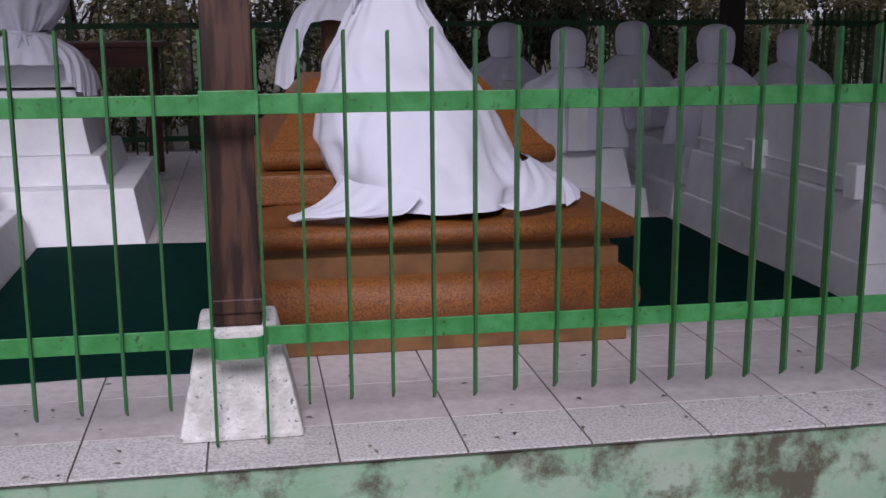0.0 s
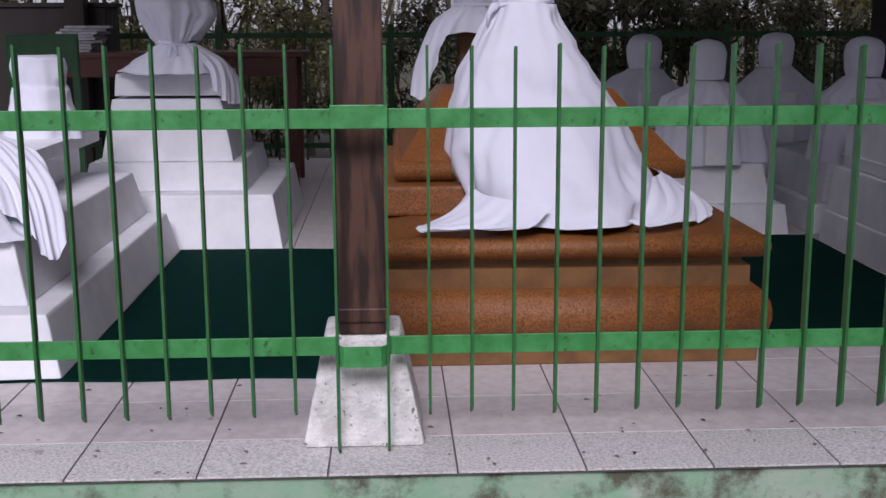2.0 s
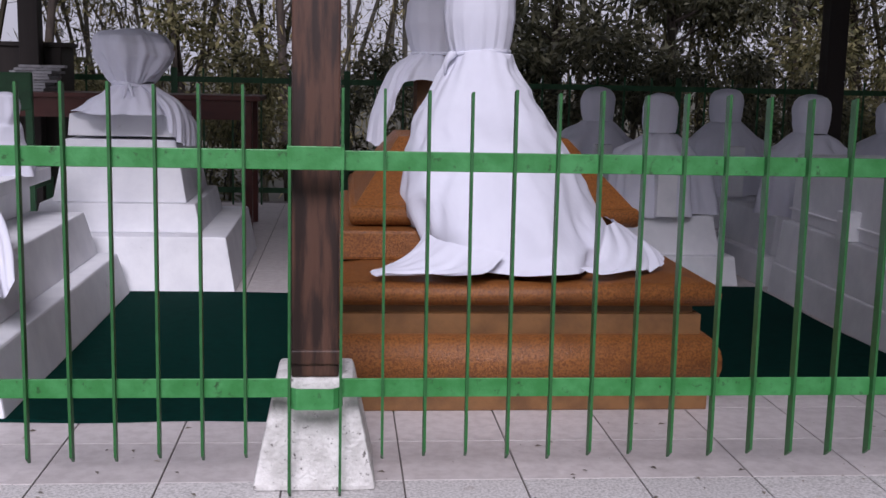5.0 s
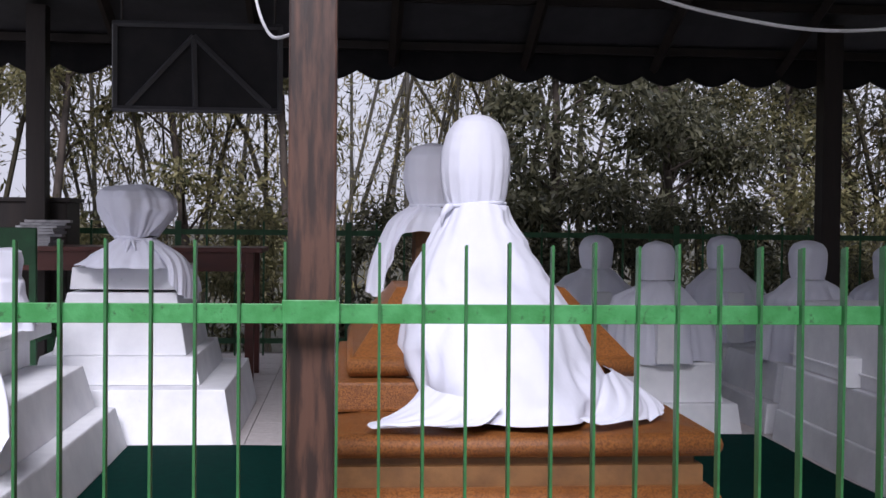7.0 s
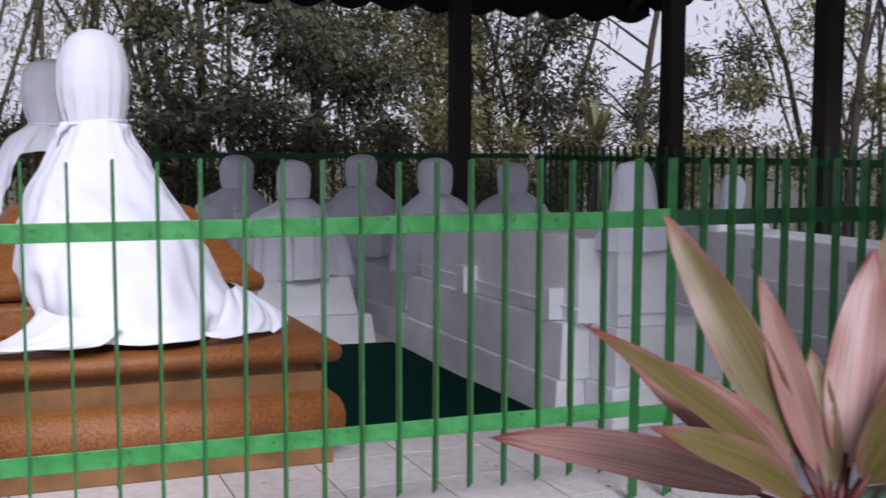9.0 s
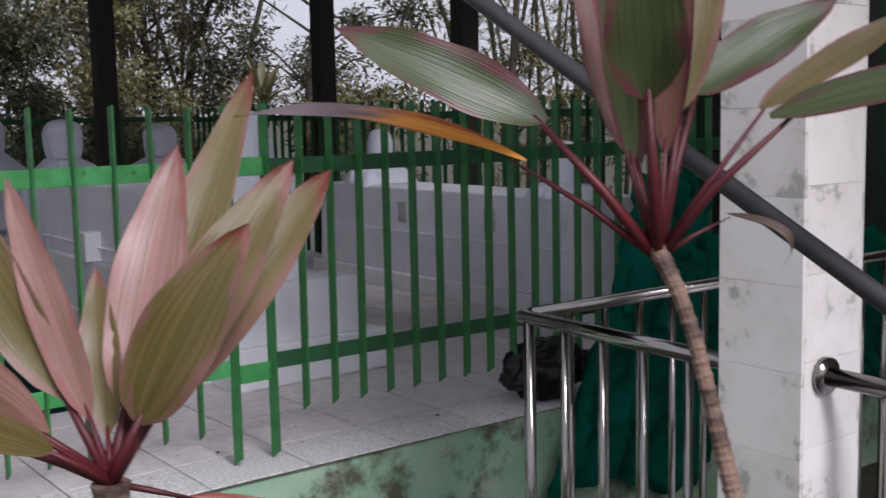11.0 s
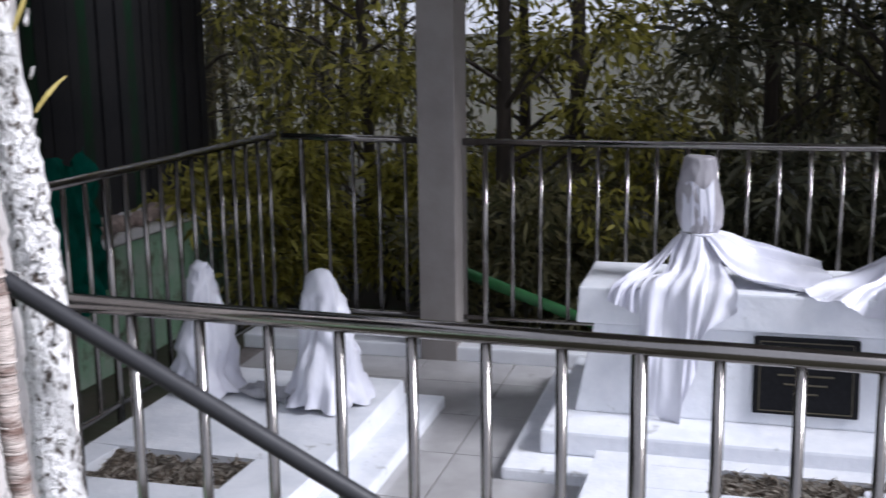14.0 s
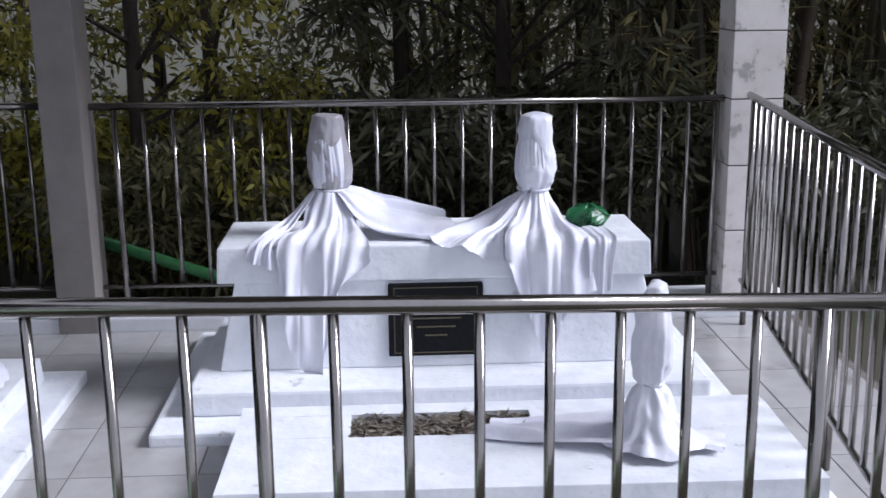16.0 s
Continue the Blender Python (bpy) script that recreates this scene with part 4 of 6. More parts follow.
while z < 2.4:
    ob = part("tile", B(-0.114, 0.114, -0.114, 0.114, 0.003, 0.287, bevel=0.003), M_MARBLE, rp)
    ob.location = (0, 0, z)
    z += 0.29
for nm, bx in (("beam", B(2.13, 5.44, -1.85, -1.70, 2.5, 2.68)), ("beam", B(5.24, 5.44, -4.9, -1.86, 2.5, 2.68))):
    solo(nm, bx, M_GREYPLASTER, "grey plastered beam over the pillars", "beam", kind="structure")

# Roof out of view, added above the pillars to darken the graves below.
enclosure_roof = solo("enclosure_roof", B(2.0, 5.65, -5.1, -0.9, 2.684, 2.76, bevel=0.006), M_GREYPLASTER, "unseen flat grey roof added over the railed graves to shade them", "roof", kind="structure")

# large white tomb
big = thing("large_white_tomb", "large white plastered tomb with a wide lid and a black plaque", "tomb")
part("step", B(3.935, 5.05, -4.40, -2.385, ELOW, ELOW + 0.05, bevel=0.012), M_WHITE2, big)
part("pedestal", box(bmesh.new(), 4.08, 4.98, -4.30, -2.49, ELOW + 0.05, -0.305, bevel=0.012), M_WHITE2, big)
part("body", box(bmesh.new(), 4.296, 4.86, -4.175, -2.575, -0.305, 0.008, top=0.06, bevel=0.008), M_WHITE2, big)
part("lid", box(bmesh.new(), 4.332, 4.80, -4.137, -2.575, 0.009, 0.138, top=0.006, bevel=0.008), M_WHITE2, big)


def on_front(bm):
    for v in bm.verts:
        v.co.x += (v.co.z + 0.305) / 0.313 * 0.06
    return bm


plq = part("plaque", on_front(B(4.276, 4.301, -3.525, -3.182, -0.262, -0.006, bevel=0.007)), M_BLACK, big, "black granite plaque with a chiselled border")
for k in range(4):
    part("inscription_bar", on_front(B(4.272, 4.275, -3.353 - (0.06, 0.09, 0.07, 0.04)[k], -3.353 + (0.06, 0.09, 0.07, 0.04)[k], -0.10 - 0.03 * k, -0.095 - 0.03 * k)), M_BRONZE, plq)


for y0, y1, z0, z1 in ((-3.505, -3.202, -0.250, -0.247), (-3.505, -3.202, -0.021, -0.018), (-3.505, -3.502, -0.247, -0.021), (-3.205, -3.202, -0.247, -0.021)):
    part("border", on_front(B(4.2735, 4.2755, y0, y1, z0, z1)), M_BRONZE, plq)


def satin_post(x, y, z, h, r, seed, label, mat_=M_SATIN):
    ob = thing("satin_cloth", label, "cloth", "satin cloths over the stones", at=(x, y, z))
    part("hood", draped([(h, 0, 0, 0.25 * r, 0.25 * r, 0), (h - 0.012, 0, 0, 0.6 * r, 0.6 * r, 0.01), (h - 0.06, 0, 0, 0.85 * r, 0.85 * r, 0.02), (h - 0.15, 0, 0, 1.0 * r, 1.0 * r, 0.03), (h - 0.24, 0, 0, 0.98 * r, 0.98 * r, 0.04), (h - 0.29, 0, 0, 0.80 * r, 0.80 * r, 0.06), (h - 0.31, 0, 0, 0.62 * r, 0.62 * r, 0.08)], folds=6, seed=seed, n=70, rumple=0.018, grain=14.0), mat_, ob, "", True)
    nz = h - 0.31
    part("tie", T([(0.66 * r * math.cos(a), 0.66 * r * math.sin(a), nz) for a in (2 * math.pi * k / 20 for k in range(21))], 0.006, n=6), mat_, ob, "", True)
    part("skirt", draped([(nz, 0, 0, 0.62 * r, 0.62 * r, 0.08), (nz * 0.82, 0, 0, 0.95 * r, 0.9 * r, 0.10), (nz * 0.5, -0.005, 0, 1.35 * r, 1.3 * r, 0.09), (nz * 0.2, -0.01, -0.01, 1.95 * r, 1.9 * r, 0.09), (0.012, -0.01, -0.02, 2.7 * r, 2.7 * r, 0.10)], folds=5, seed=seed + 1, n=90, rumple=0.026, grain=10.0), mat_, ob, "", True)
    part("stone", B(-0.5 * r, 0.5 * r, -0.5 * r, 0.5 * r, 0, h - 0.05), M_WHITE2, ob)
    return ob


def satin_hood(x, y, z, zt, zn, r, seed, label, tilt=0.0, outer=M_SATIN):
    """A satin cover pulled over a post and tied below; the falls are added as ribbed sheets in world places."""
    ob = thing("satin_cloth", label, "cloth", "satin cloths over the stones")
    h = zt - zn
    part("hood", draped([(zt, x, y + tilt, 0.5 * r, 0.5 * r, 0), (zt - 0.006, x, y + tilt, 0.72 * r, 0.72 * r, 0.01), (zt - 0.22 * h, x, y + 0.6 * tilt, 0.90 * r, 0.90 * r, 0.01), (zt - 0.5 * h, x, y + 0.3 * tilt, 1.0 * r, 1.0 * r, 0.012), (zt - 0.75 * h, x, y, 1.03 * r, 1.03 * r, 0.02), (zn + 0.10 * h, x, y, 0.92 * r, 0.92 * r, 0.05), (zn, x, y, 0.76 * r, 0.76 * r, 0.08)],
                        folds=8, seed=seed, n=90, rumple=0.014, grain=13.0), outer, ob, "", True)
    part("inner_fold", ribbed([[(x - 0.55 * r, y + 0.75 * r, zn + 0.01), (x - 0.78 * r, y + 0.80 * r, zn + 0.3 * h), (x - 0.74 * r, y + 0.76 * r, zt - 0.36 * h)], [(x - 0.72 * r, y + 0.3 * r, zn + 0.01), (x - 1.04 * r, y + 0.34 * r, zn + 0.3 * h), (x - 1.03 * r, y + 0.3 * r, zt - 0.30 * h)],
                               [(x - 0.72 * r, y - 0.3 * r, zn + 0.01), (x - 1.04 * r, y - 0.30 * r, zn + 0.3 * h), (x - 1.02 * r, y - 0.24 * r, zt - 0.40 * h)], [(x - 0.56 * r, y - 0.74 * r, zn + 0.01), (x - 0.80 * r, y - 0.80 * r, zn + 0.3 * h), (x - 0.80 * r, y - 0.72 * r, zt - 0.28 * h)]], 40, 16, 4, 0.003, seed, 0.6, 0.003), M_SATIN, ob, "", True)
    part("tie", T([(x + 0.80 * r * math.cos(a), y + 0.80 * r * math.sin(a), zn) for a in (2 * math.pi * k / 24 for k in range(25))], 0.006, n=6), M_SATIN, ob, "", True)
    part("stone", B(x - 0.5 * r, x + 0.5 * r, y - 0.5 * r, y + 0.5 * r, z - 0.002, zt - 0.03), M_WHITE2, ob)
    return ob


def fall(yt, dx, zn, y_lid, y_edge, y_hem, z_hem):
    """One rib: from the tied neck down on the lid, over its front edge, to the hem."""
    return [(4.56 + dx, yt, zn), (4.56 + dx - 0.035, 0.6 * yt + 0.4 * y_lid, zn - 0.065), (4.43, 0.85 * y_lid + 0.15 * yt, 0.19), (4.318, y_edge, 0.148), (4.300, 0.5 * (y_edge + y_hem), 0.5 * (0.12 + max(z_hem, -0.1))), (4.285 if z_hem > -0.1 else 4.265, y_hem, z_hem)]


s1 = satin_hood(4.56, -2.975, 0.139, 0.584, 0.305, 0.073, 81, "silvery white satin cloth with a grey top, tied round a post", 0.004, M_SHEER)
part("fall", ribbed([fall(-2.925, -0.01, 0.305, -2.86, -2.80, -2.80, -0.03), fall(-2.94, -0.035, 0.305, -2.89, -2.85, -2.83, -0.22), fall(-2.955, -0.048, 0.305, -2.92, -2.89, -2.875, -0.30),
                     fall(-2.975, -0.052, 0.305, -2.96, -2.94, -2.95, -0.365), fall(-2.99, -0.048, 0.305, -3.0, -2.99, -2.975, -0.20), fall(-3.01, -0.035, 0.305, -3.05, -3.05, -3.02, -0.02), fall(-3.025, -0.01, 0.305, -3.09, -3.12, -3.11, 0.10)],
                    110, 40, 2.4, 0.013, 1, 0.2, 0.034), M_SATIN, s1, "", True)
part("side_fall", ribbed([[(4.55, -2.925, 0.305), (4.53, -2.86, 0.25), (4.46, -2.79, 0.19), (4.37, -2.74, 0.16), (4.315, -2.70, 0.148), (4.306, -2.685, 0.10)], [(4.53, -2.92, 0.305), (4.49, -2.87, 0.25), (4.42, -2.81, 0.185), (4.35, -2.76, 0.155), (4.312, -2.74, 0.14), (4.304, -2.73, 0.085)],
                          [(4.515, -2.93, 0.305), (4.47, -2.88, 0.24), (4.40, -2.83, 0.18), (4.34, -2.79, 0.152), (4.310, -2.78, 0.13), (4.302, -2.79, 0.06)]], 60, 34, 2, 0.016, 5, 0.3, 0.018), M_SATIN, s1, "", True)
part("train", ribbed([[(4.60, -3.02, 0.30), (4.63, -3.12, 0.275), (4.64, -3.26, 0.235), (4.62, -3.40, 0.20)], [(4.56, -3.035, 0.30), (4.56, -3.14, 0.255), (4.56, -3.28, 0.205), (4.53, -3.43, 0.175)], [(4.52, -3.02, 0.30), (4.48, -3.12, 0.225), (4.47, -3.26, 0.165), (4.46, -3.42, 0.150)],
                      [(4.51, -3.0, 0.30), (4.43, -3.10, 0.19), (4.40, -3.22, 0.150), (4.38, -3.34, 0.146)]], 50, 44, 2, 0.016, 2, 0.4, 0.020), M_SATIN, s1, "", True)
s2 = satin_hood(4.56, -3.735, 0.139, 0.572, 0.294, 0.073, 85, "flat-topped silvery satin cloth tied round a post on the tomb", -0.004)
part("fall", ribbed([fall(-3.70, -0.035, 0.294, -3.64, -3.60, -3.60, 0.06), fall(-3.715, -0.045, 0.294, -3.68, -3.645, -3.66, -0.05), fall(-3.725, -0.05, 0.294, -3.71, -3.69, -3.72, -0.20), fall(-3.74, -0.052, 0.294, -3.74, -3.74, -3.765, -0.295),
                     fall(-3.755, -0.048, 0.294, -3.78, -3.79, -3.80, -0.15), fall(-3.775, -0.035, 0.294, -3.82, -3.85, -3.86, -0.06), fall(-3.785, -0.01, 0.294, -3.85, -3.90, -3.93, -0.03)],
                    110, 40, 2.4, 0.013, 3, 0.2, 0.034), M_SATIN, s2, "", True)
part("side_fall", ribbed([[(4.57, -3.685, 0.294), (4.57, -3.60, 0.235), (4.54, -3.50, 0.185), (4.46, -3.40, 0.155), (4.36, -3.33, 0.147)], [(4.54, -3.685, 0.294), (4.51, -3.61, 0.225), (4.46, -3.53, 0.17), (4.39, -3.45, 0.15), (4.315, -3.38, 0.143)],
                          [(4.52, -3.69, 0.294), (4.48, -3.63, 0.215), (4.42, -3.57, 0.165), (4.36, -3.52, 0.15), (4.308, -3.48, 0.112)], [(4.51, -3.70, 0.294), (4.46, -3.66, 0.21), (4.40, -3.62, 0.165), (4.34, -3.60, 0.15), (4.304, -3.60, 0.075)]], 70, 40, 2, 0.016, 4, 0.3, 0.020), M_SATIN, s2, "", True)
part("spread_end", ribbed([[(4.50, -3.86, 0.16), (4.40, -3.88, 0.152), (4.315, -3.89, 0.146), (4.302, -3.90, 0.06), (4.295, -3.90, -0.04)], [(4.50, -3.92, 0.158), (4.40, -3.94, 0.150), (4.313, -3.95, 0.146), (4.300, -3.95, 0.06), (4.293, -3.95, -0.055)],
                           [(4.50, -3.99, 0.156), (4.40, -4.0, 0.150), (4.313, -4.0, 0.144), (4.302, -3.99, 0.06), (4.297, -3.985, -0.03)]], 36, 28, 2, 0.008, 7, 0.5, 0.005), M_SATIN, s2, "", True)
bunch = solo("plastic_wrap", sheet(lambda u, v: (4.60 + 0.065 * math.cos(6.28 * u) * math.sin(3.1 * v) * (1 + 0.25 * math.sin(31 * u + 9 * v)), -3.95 + 0.085 * math.sin(6.28 * u) * math.sin(3.1 * v) * (1 + 0.25 * math.sin(23 * u)), 0.176 - 0.038 * math.cos(3.1 * v) + 0.012 * math.sin(27 * u) * math.sin(11 * v)), 36, 12), mat("green_plastic_wrap", (0.006, 0.065, 0.022), (0.02, 0.13, 0.045), 0.25, scale=20, bump=0.4), "crumpled green plastic wrap lying on the tomb", "wrapping")

# front grave with soil bed
fg = thing("low_white_grave", "low rough white grave slab with a soil bed", "grave", "low graves with soil beds")
def frame_slab(x0, x1, y0, y1, z0, z1, hx0, hx1, hy0, hy1):
    bm = bmesh.new()
    for a in ((x0, hx0, y0, y1), (hx1, x1, y0, y1), (hx0, hx1, y0, hy0), (hx0, hx1, hy1, y1)):
        box(bm, a[0], a[1], a[2], a[3], z0, z1)
    bmesh.ops.remove_doubles(bm, verts=bm.verts, dist=0.0005)
    seen, dup = {}, []
    for f in bm.faces:
        key = tuple(round(c, 4) for c in f.calc_center_median())
        if key in seen:
            dup += [f, seen[key]]
        seen[key] = f
    bmesh.ops.delete(bm, geom=list(set(dup)), context="FACES")
    for v in bm.verts:
        v.co += Vector((noise.noise(v.co * 7), noise.noise(v.co * 9 + Vector((3, 1, 2))), noise.noise(v.co * 8 + Vector((1, 7, 2))))) * 0.012
    bmesh.ops.bevel(bm, geom=[e for e in bm.edges if e.is_manifold and e.calc_face_angle(0) > 0.6], offset=0.010, segments=2, affect="EDGES", clamp_overlap=True)
    for v in bm.verts:
        v.co = Vector((min(max(v.co.x, x0 - 0.012), x1 + 0.012), min(max(v.co.y, y0 - 0.012), y1 + 0.012), min(max(v.co.z, z0), z1 + 0.012)))
    return bm


FZ = -0.30
part("slab", frame_slab(3.29, 3.925, -4.41, -2.70, ELOW + 0.04, FZ, 3.66, 3.835, -3.63, -3.06), M_WHITE2, fg)
part("footing", B(3.25, 3.93, -4.46, -2.66, ELOW, ELOW + 0.04, bevel=0.008), M_WHITE2, fg)


def soil_bed(x0, x1, y0, y1, z, seed):
    return sheet(lambda u, v: (x0 + (x1 - x0) * u, y0 + (y1 - y0) * v, z + 0.03 * noise.noise(Vector((u * 5, v * 14, seed))) + 0.012 * noise.noise(Vector((u * 30, v * 70, seed)))), 30, 70)


part("soil", soil_bed(3.65, 3.845, -3.64, -3.05, FZ - 0.014, 1), M_SOIL, fg, "dry soil with dead leaves")
satin_post(3.55, -3.955, FZ + 0.003, 0.50, 0.055, 91, "white satin cloth tied round a small stone on the low grave")
def dead_leaves(x0, x1, y0, y1, z, count, seed, parent):
    rnd = random.Random(seed)
    bm = bmesh.new()
    for k in range(count):
        p = Vector((rnd.uniform(x0, x1), rnd.uniform(y0, y1), z + rnd.uniform(0, 0.02)))
        a = rnd.uniform(0, 6.28)
        L, w = rnd.uniform(0.012, 0.03), rnd.uniform(0.003, 0.006)
        d, q = Vector((math.cos(a), math.sin(a), rnd.uniform(-0.3, 0.5))) * L, Vector((-math.sin(a), math.cos(a), rnd.uniform(-0.5, 0.5))) * w
        bm.faces.new([bm.verts.new(c) for c in (p - d, p + q, p + d, p - q + Vector((0, 0, 0.003)))])
    return tagged(part("dead_leaves", bm, M_LITTER, parent), kind="stuff")


M_LITTER = leaf_mat("dry_leaf_litter", (0.05, 0.04, 0.03), (0.16, 0.13, 0.10), (0.46, 0.42, 0.36))
dead_leaves(3.665, 3.83, -3.62, -3.07, FZ - 0.012, 420, 3, fg)
lie = solo("spread_cloth", flap((3.46, -3.9, FZ + 0.03), (3.70, -3.88, FZ + 0.05), (3.74, -3.50, FZ + 0.012), (3.60, -3.46, FZ + 0.012), 0.016, 7), M_SATIN, "white satin cloth end spread over the low grave", "cloth", "satin cloths over the stones", smooth=True)
lie2 = solo("spread_cloth", flap((3.50, -4.0, FZ + 0.035), (3.62, -4.0, FZ + 0.045), (3.58, -4.20, FZ + 0.007), (3.44, -4.15, FZ + 0.007), 0.009, 9), M_SATIN, "white satin cloth end spread over the low grave", "cloth", "satin cloths over the stones", smooth=True)

# left grave of the enclosure
lg = thing("low_white_grave", "low rough white grave slab with a soil bed", "grave", "low graves with soil beds")
part("slab", frame_slab(2.75, 4.50, -1.88, -1.07, ELOW + 0.05, -0.30, 3.34, 3.61, -1.66, -1.17), M_WHITE2, lg)
part("step", B(2.68, 4.6, -2.02, -1.05, ELOW, ELOW + 0.05, bevel=0.01), M_WHITE2, lg)
part("soil", soil_bed(3.33, 3.62, -1.67, -1.16, -0.325, 5), M_SOIL, lg, "dry soil with dead leaves")
dead_leaves(3.35, 3.60, -1.65, -1.18, -0.322, 260, 8, lg)


def shrouded_stone(x, y, z, h, r, seed):
    ob = thing("satin_cloth", "white satin cloth draped over a small pointed stone", "cloth", "satin cloths over the stones", at=(x, y, z))
    part("drape", draped([(h, 0, 0, 0.12 * r, 0.12 * r, 0), (h - 0.03, 0, 0, 0.36 * r, 0.36 * r, 0.03), (h - 0.12, 0, 0, 0.6 * r, 0.58 * r, 0.05), (h * 0.45, 0, 0, 0.72 * r, 0.7 * r, 0.08), (h * 0.2, 0, 0, 0.9 * r, 0.9 * r, 0.12), (0.012, -0.01, 0, 1.2 * r, 1.2 * r, 0.12)], folds=5, seed=seed, n=90, rumple=0.045, grain=11.0), M_SATIN, ob, "", True)
    part("stone", B(-0.2 * r, 0.2 * r, -0.2 * r, 0.2 * r, 0, h - 0.09), M_WHITE2, ob)
    return ob


shrouded_stone(4.22, -1.19, -0.298, 0.49, 0.12, 101)
shrouded_stone(4.20, -1.69, -0.298, 0.48, 0.135, 105)
solo("spread_cloth", flap((4.18, -1.33, -0.28), (4.3, -1.36, -0.28), (4.2, -1.56, -0.285), (4.08, -1.52, -0.285), 0.02, 3), M_PAPER, "grey crumpled cloth between the shrouded stones", "cloth", smooth=True)

# green bamboo pole behind the railing
solo("green_pole", T([(5.62, -1.80, -0.10), (5.6, -2.1, -0.20), (5.6, -2.46, -0.325), (5.58, -2.80, -0.44), (5.56, -3.2, -0.58)], 0.028, n=10), M_PICKET, "green painted bamboo pole leaning behind the railing", "pole", smooth=True)

# dark screen and green cloths at the platform's right end
screen = thing("slatted_screen", "dark weathered slatted screen at the platform end", "screen")
k, x = 0, 4.45
rnd = random.Random(8)
while x < 7.3:
    ob = part("slat", B(-0.045, 0.045, -0.01, 0.01, 0, 1.0), M_ROOFGREEN if k % 5 == 0 else M_ROOF, screen)
    ob.location, ob.scale = (x, 0.32 + rnd.uniform(-0.01, 0.01), 0.02 if x < 6.55 else LOW), (1, 1, 2.35 + rnd.uniform(-0.1, 0.1))
    x += 0.096
    k += 1
for z in (0.5, 1.9):
    part("rail", B(4.4, 7.3, 0.335, 0.365, z - 0.03, z + 0.03), M_DARKWOOD, screen)


def hung(top_a, top_b, low_a, low_b, amp, waves, seed):
    """A cloth hanging in folds between an upper and a lower edge."""
    ta, tb, la, lb = map(Vector, (top_a, top_b, low_a, low_b))

    def fn(u, v):
        p = (ta * (1 - u) + tb * u) * (1 - v) + (la * (1 - u) + lb * u) * v
        w = amp * (math.sin(waves * 6.28 * u + seed + 1.5 * v) + 0.5 * math.sin(waves * 14 * u + 2 * seed - 3 * v)) * (0.4 + 0.6 * v)
        sagz = 0.05 * math.sin(3.1 * u) * (1 - v) * 1.5 + 0.04 * math.sin(9 * u + seed) * v
        q = Vector((u * 4, v * 5, seed))
        r = 0.07 * noise.noise(q) + 0.035 * noise.noise(q * 2.7)
        return p + Vector((0.3 * w + 0.5 * r, -abs(w) - abs(r) * 1.3, -sagz + 0.6 * r))
    return sheet(fn, 60, 30)


solo("green_cloth", hung((3.45, -0.12, 0.48), (4.15, -0.12, 0.62), (3.05, -0.16, -0.30), (3.95, -0.16, -0.40), 0.05, 2.5, 2), M_TARP, "dark green cloth hanging in folds over the platform edge", "cloth", smooth=True)
solo("green_cloth", hung((3.62, -0.06, 0.82), (3.95, -0.06, 0.84), (3.45, -0.10, 0.25), (4.1, -0.10, 0.25), 0.05, 2.0, 5), M_TARP, "dark green cloth bundled on the fence", "cloth", smooth=True)
solo("green_cloth", hung((4.7, -0.12, 0.55), (5.15, -0.12, 0.52), (4.7, -0.16, -0.25), (5.2, -0.16, -0.2), 0.04, 1.5, 9), M_TARP, "dark green cloth hanging over the platform edge", "cloth", smooth=True)
def bag_point(u, v):
    d = Vector((math.cos(6.28319 * u) * math.sin(math.pi * v), math.sin(6.28319 * u) * math.sin(math.pi * v), -math.cos(math.pi * v)))
    r = 1 + 0.22 * noise.noise(d * 2.6) + 0.12 * noise.noise(d * 7) + 0.05 * noise.noise(d * 17)
    return (3.22 + 0.18 * d.x * r, -0.02 + 0.10 * d.y * r, max(0.002, 0.105 + 0.11 * d.z * r))


bag = solo("plastic_bag", sheet(bag_point, 48, 30), M_BAG, "full crumpled black plastic bag on the platform edge", "bag", smooth=True)

# broken stones on the platform's far end
M_RUBBLE = mat("pinkish_rubble", (0.30, 0.23, 0.20), (0.15, 0.12, 0.10), 0.9, scale=14, bump=0.7, bump_scale=40)
rnd = random.Random(33)
for k in range(8):
    bm = bmesh.new()
    bmesh.ops.create_icosphere(bm, subdivisions=2, radius=1.0)
    a, h = rnd.uniform(0.07, 0.14), rnd.uniform(0.04, 0.07)
    for v in bm.verts:
        v.co *= 1 + 0.35 * noise.noise(v.co * 1.3 + Vector((3 * k, 1, 2)))
        v.co = Vector((v.co.x * a, v.co.y * a * 0.7, max(-0.6 * h, v.co.z * h) + 0.6 * h))
    st = solo("stone", bm, M_RUBBLE, "rough pinkish stone lying on the platform edge", "stone", "broken stones")
    st.matrix_world = pose(5.15 + 0.19 * k, 0.02 + rnd.uniform(-0.02, 0.08), 0.001, 0, 0, rnd.uniform(0, 180))

# slanting grey pipe
pipe_line = [(1.04 - 0.15 * (y + 2.7), y, 0.918 + 0.63 * (y + 2.7) + 0.006 * math.sin(3 * y)) for y in (-5.12, -4.4, -3.7, -3.2, -2.9, -2.7, -2.5, -2.3, -2.1, -1.6, -1.0, -0.4, 0.0)]
solo("grey_pipe", T(pipe_line + [(0.615, 0.06, 2.68), (0.61, 0.08, 3.08)], 0.0056, n=12), M_PIPE, "thin dark grey pipe slanting from the eave to the ground", "pipe", smooth=True)


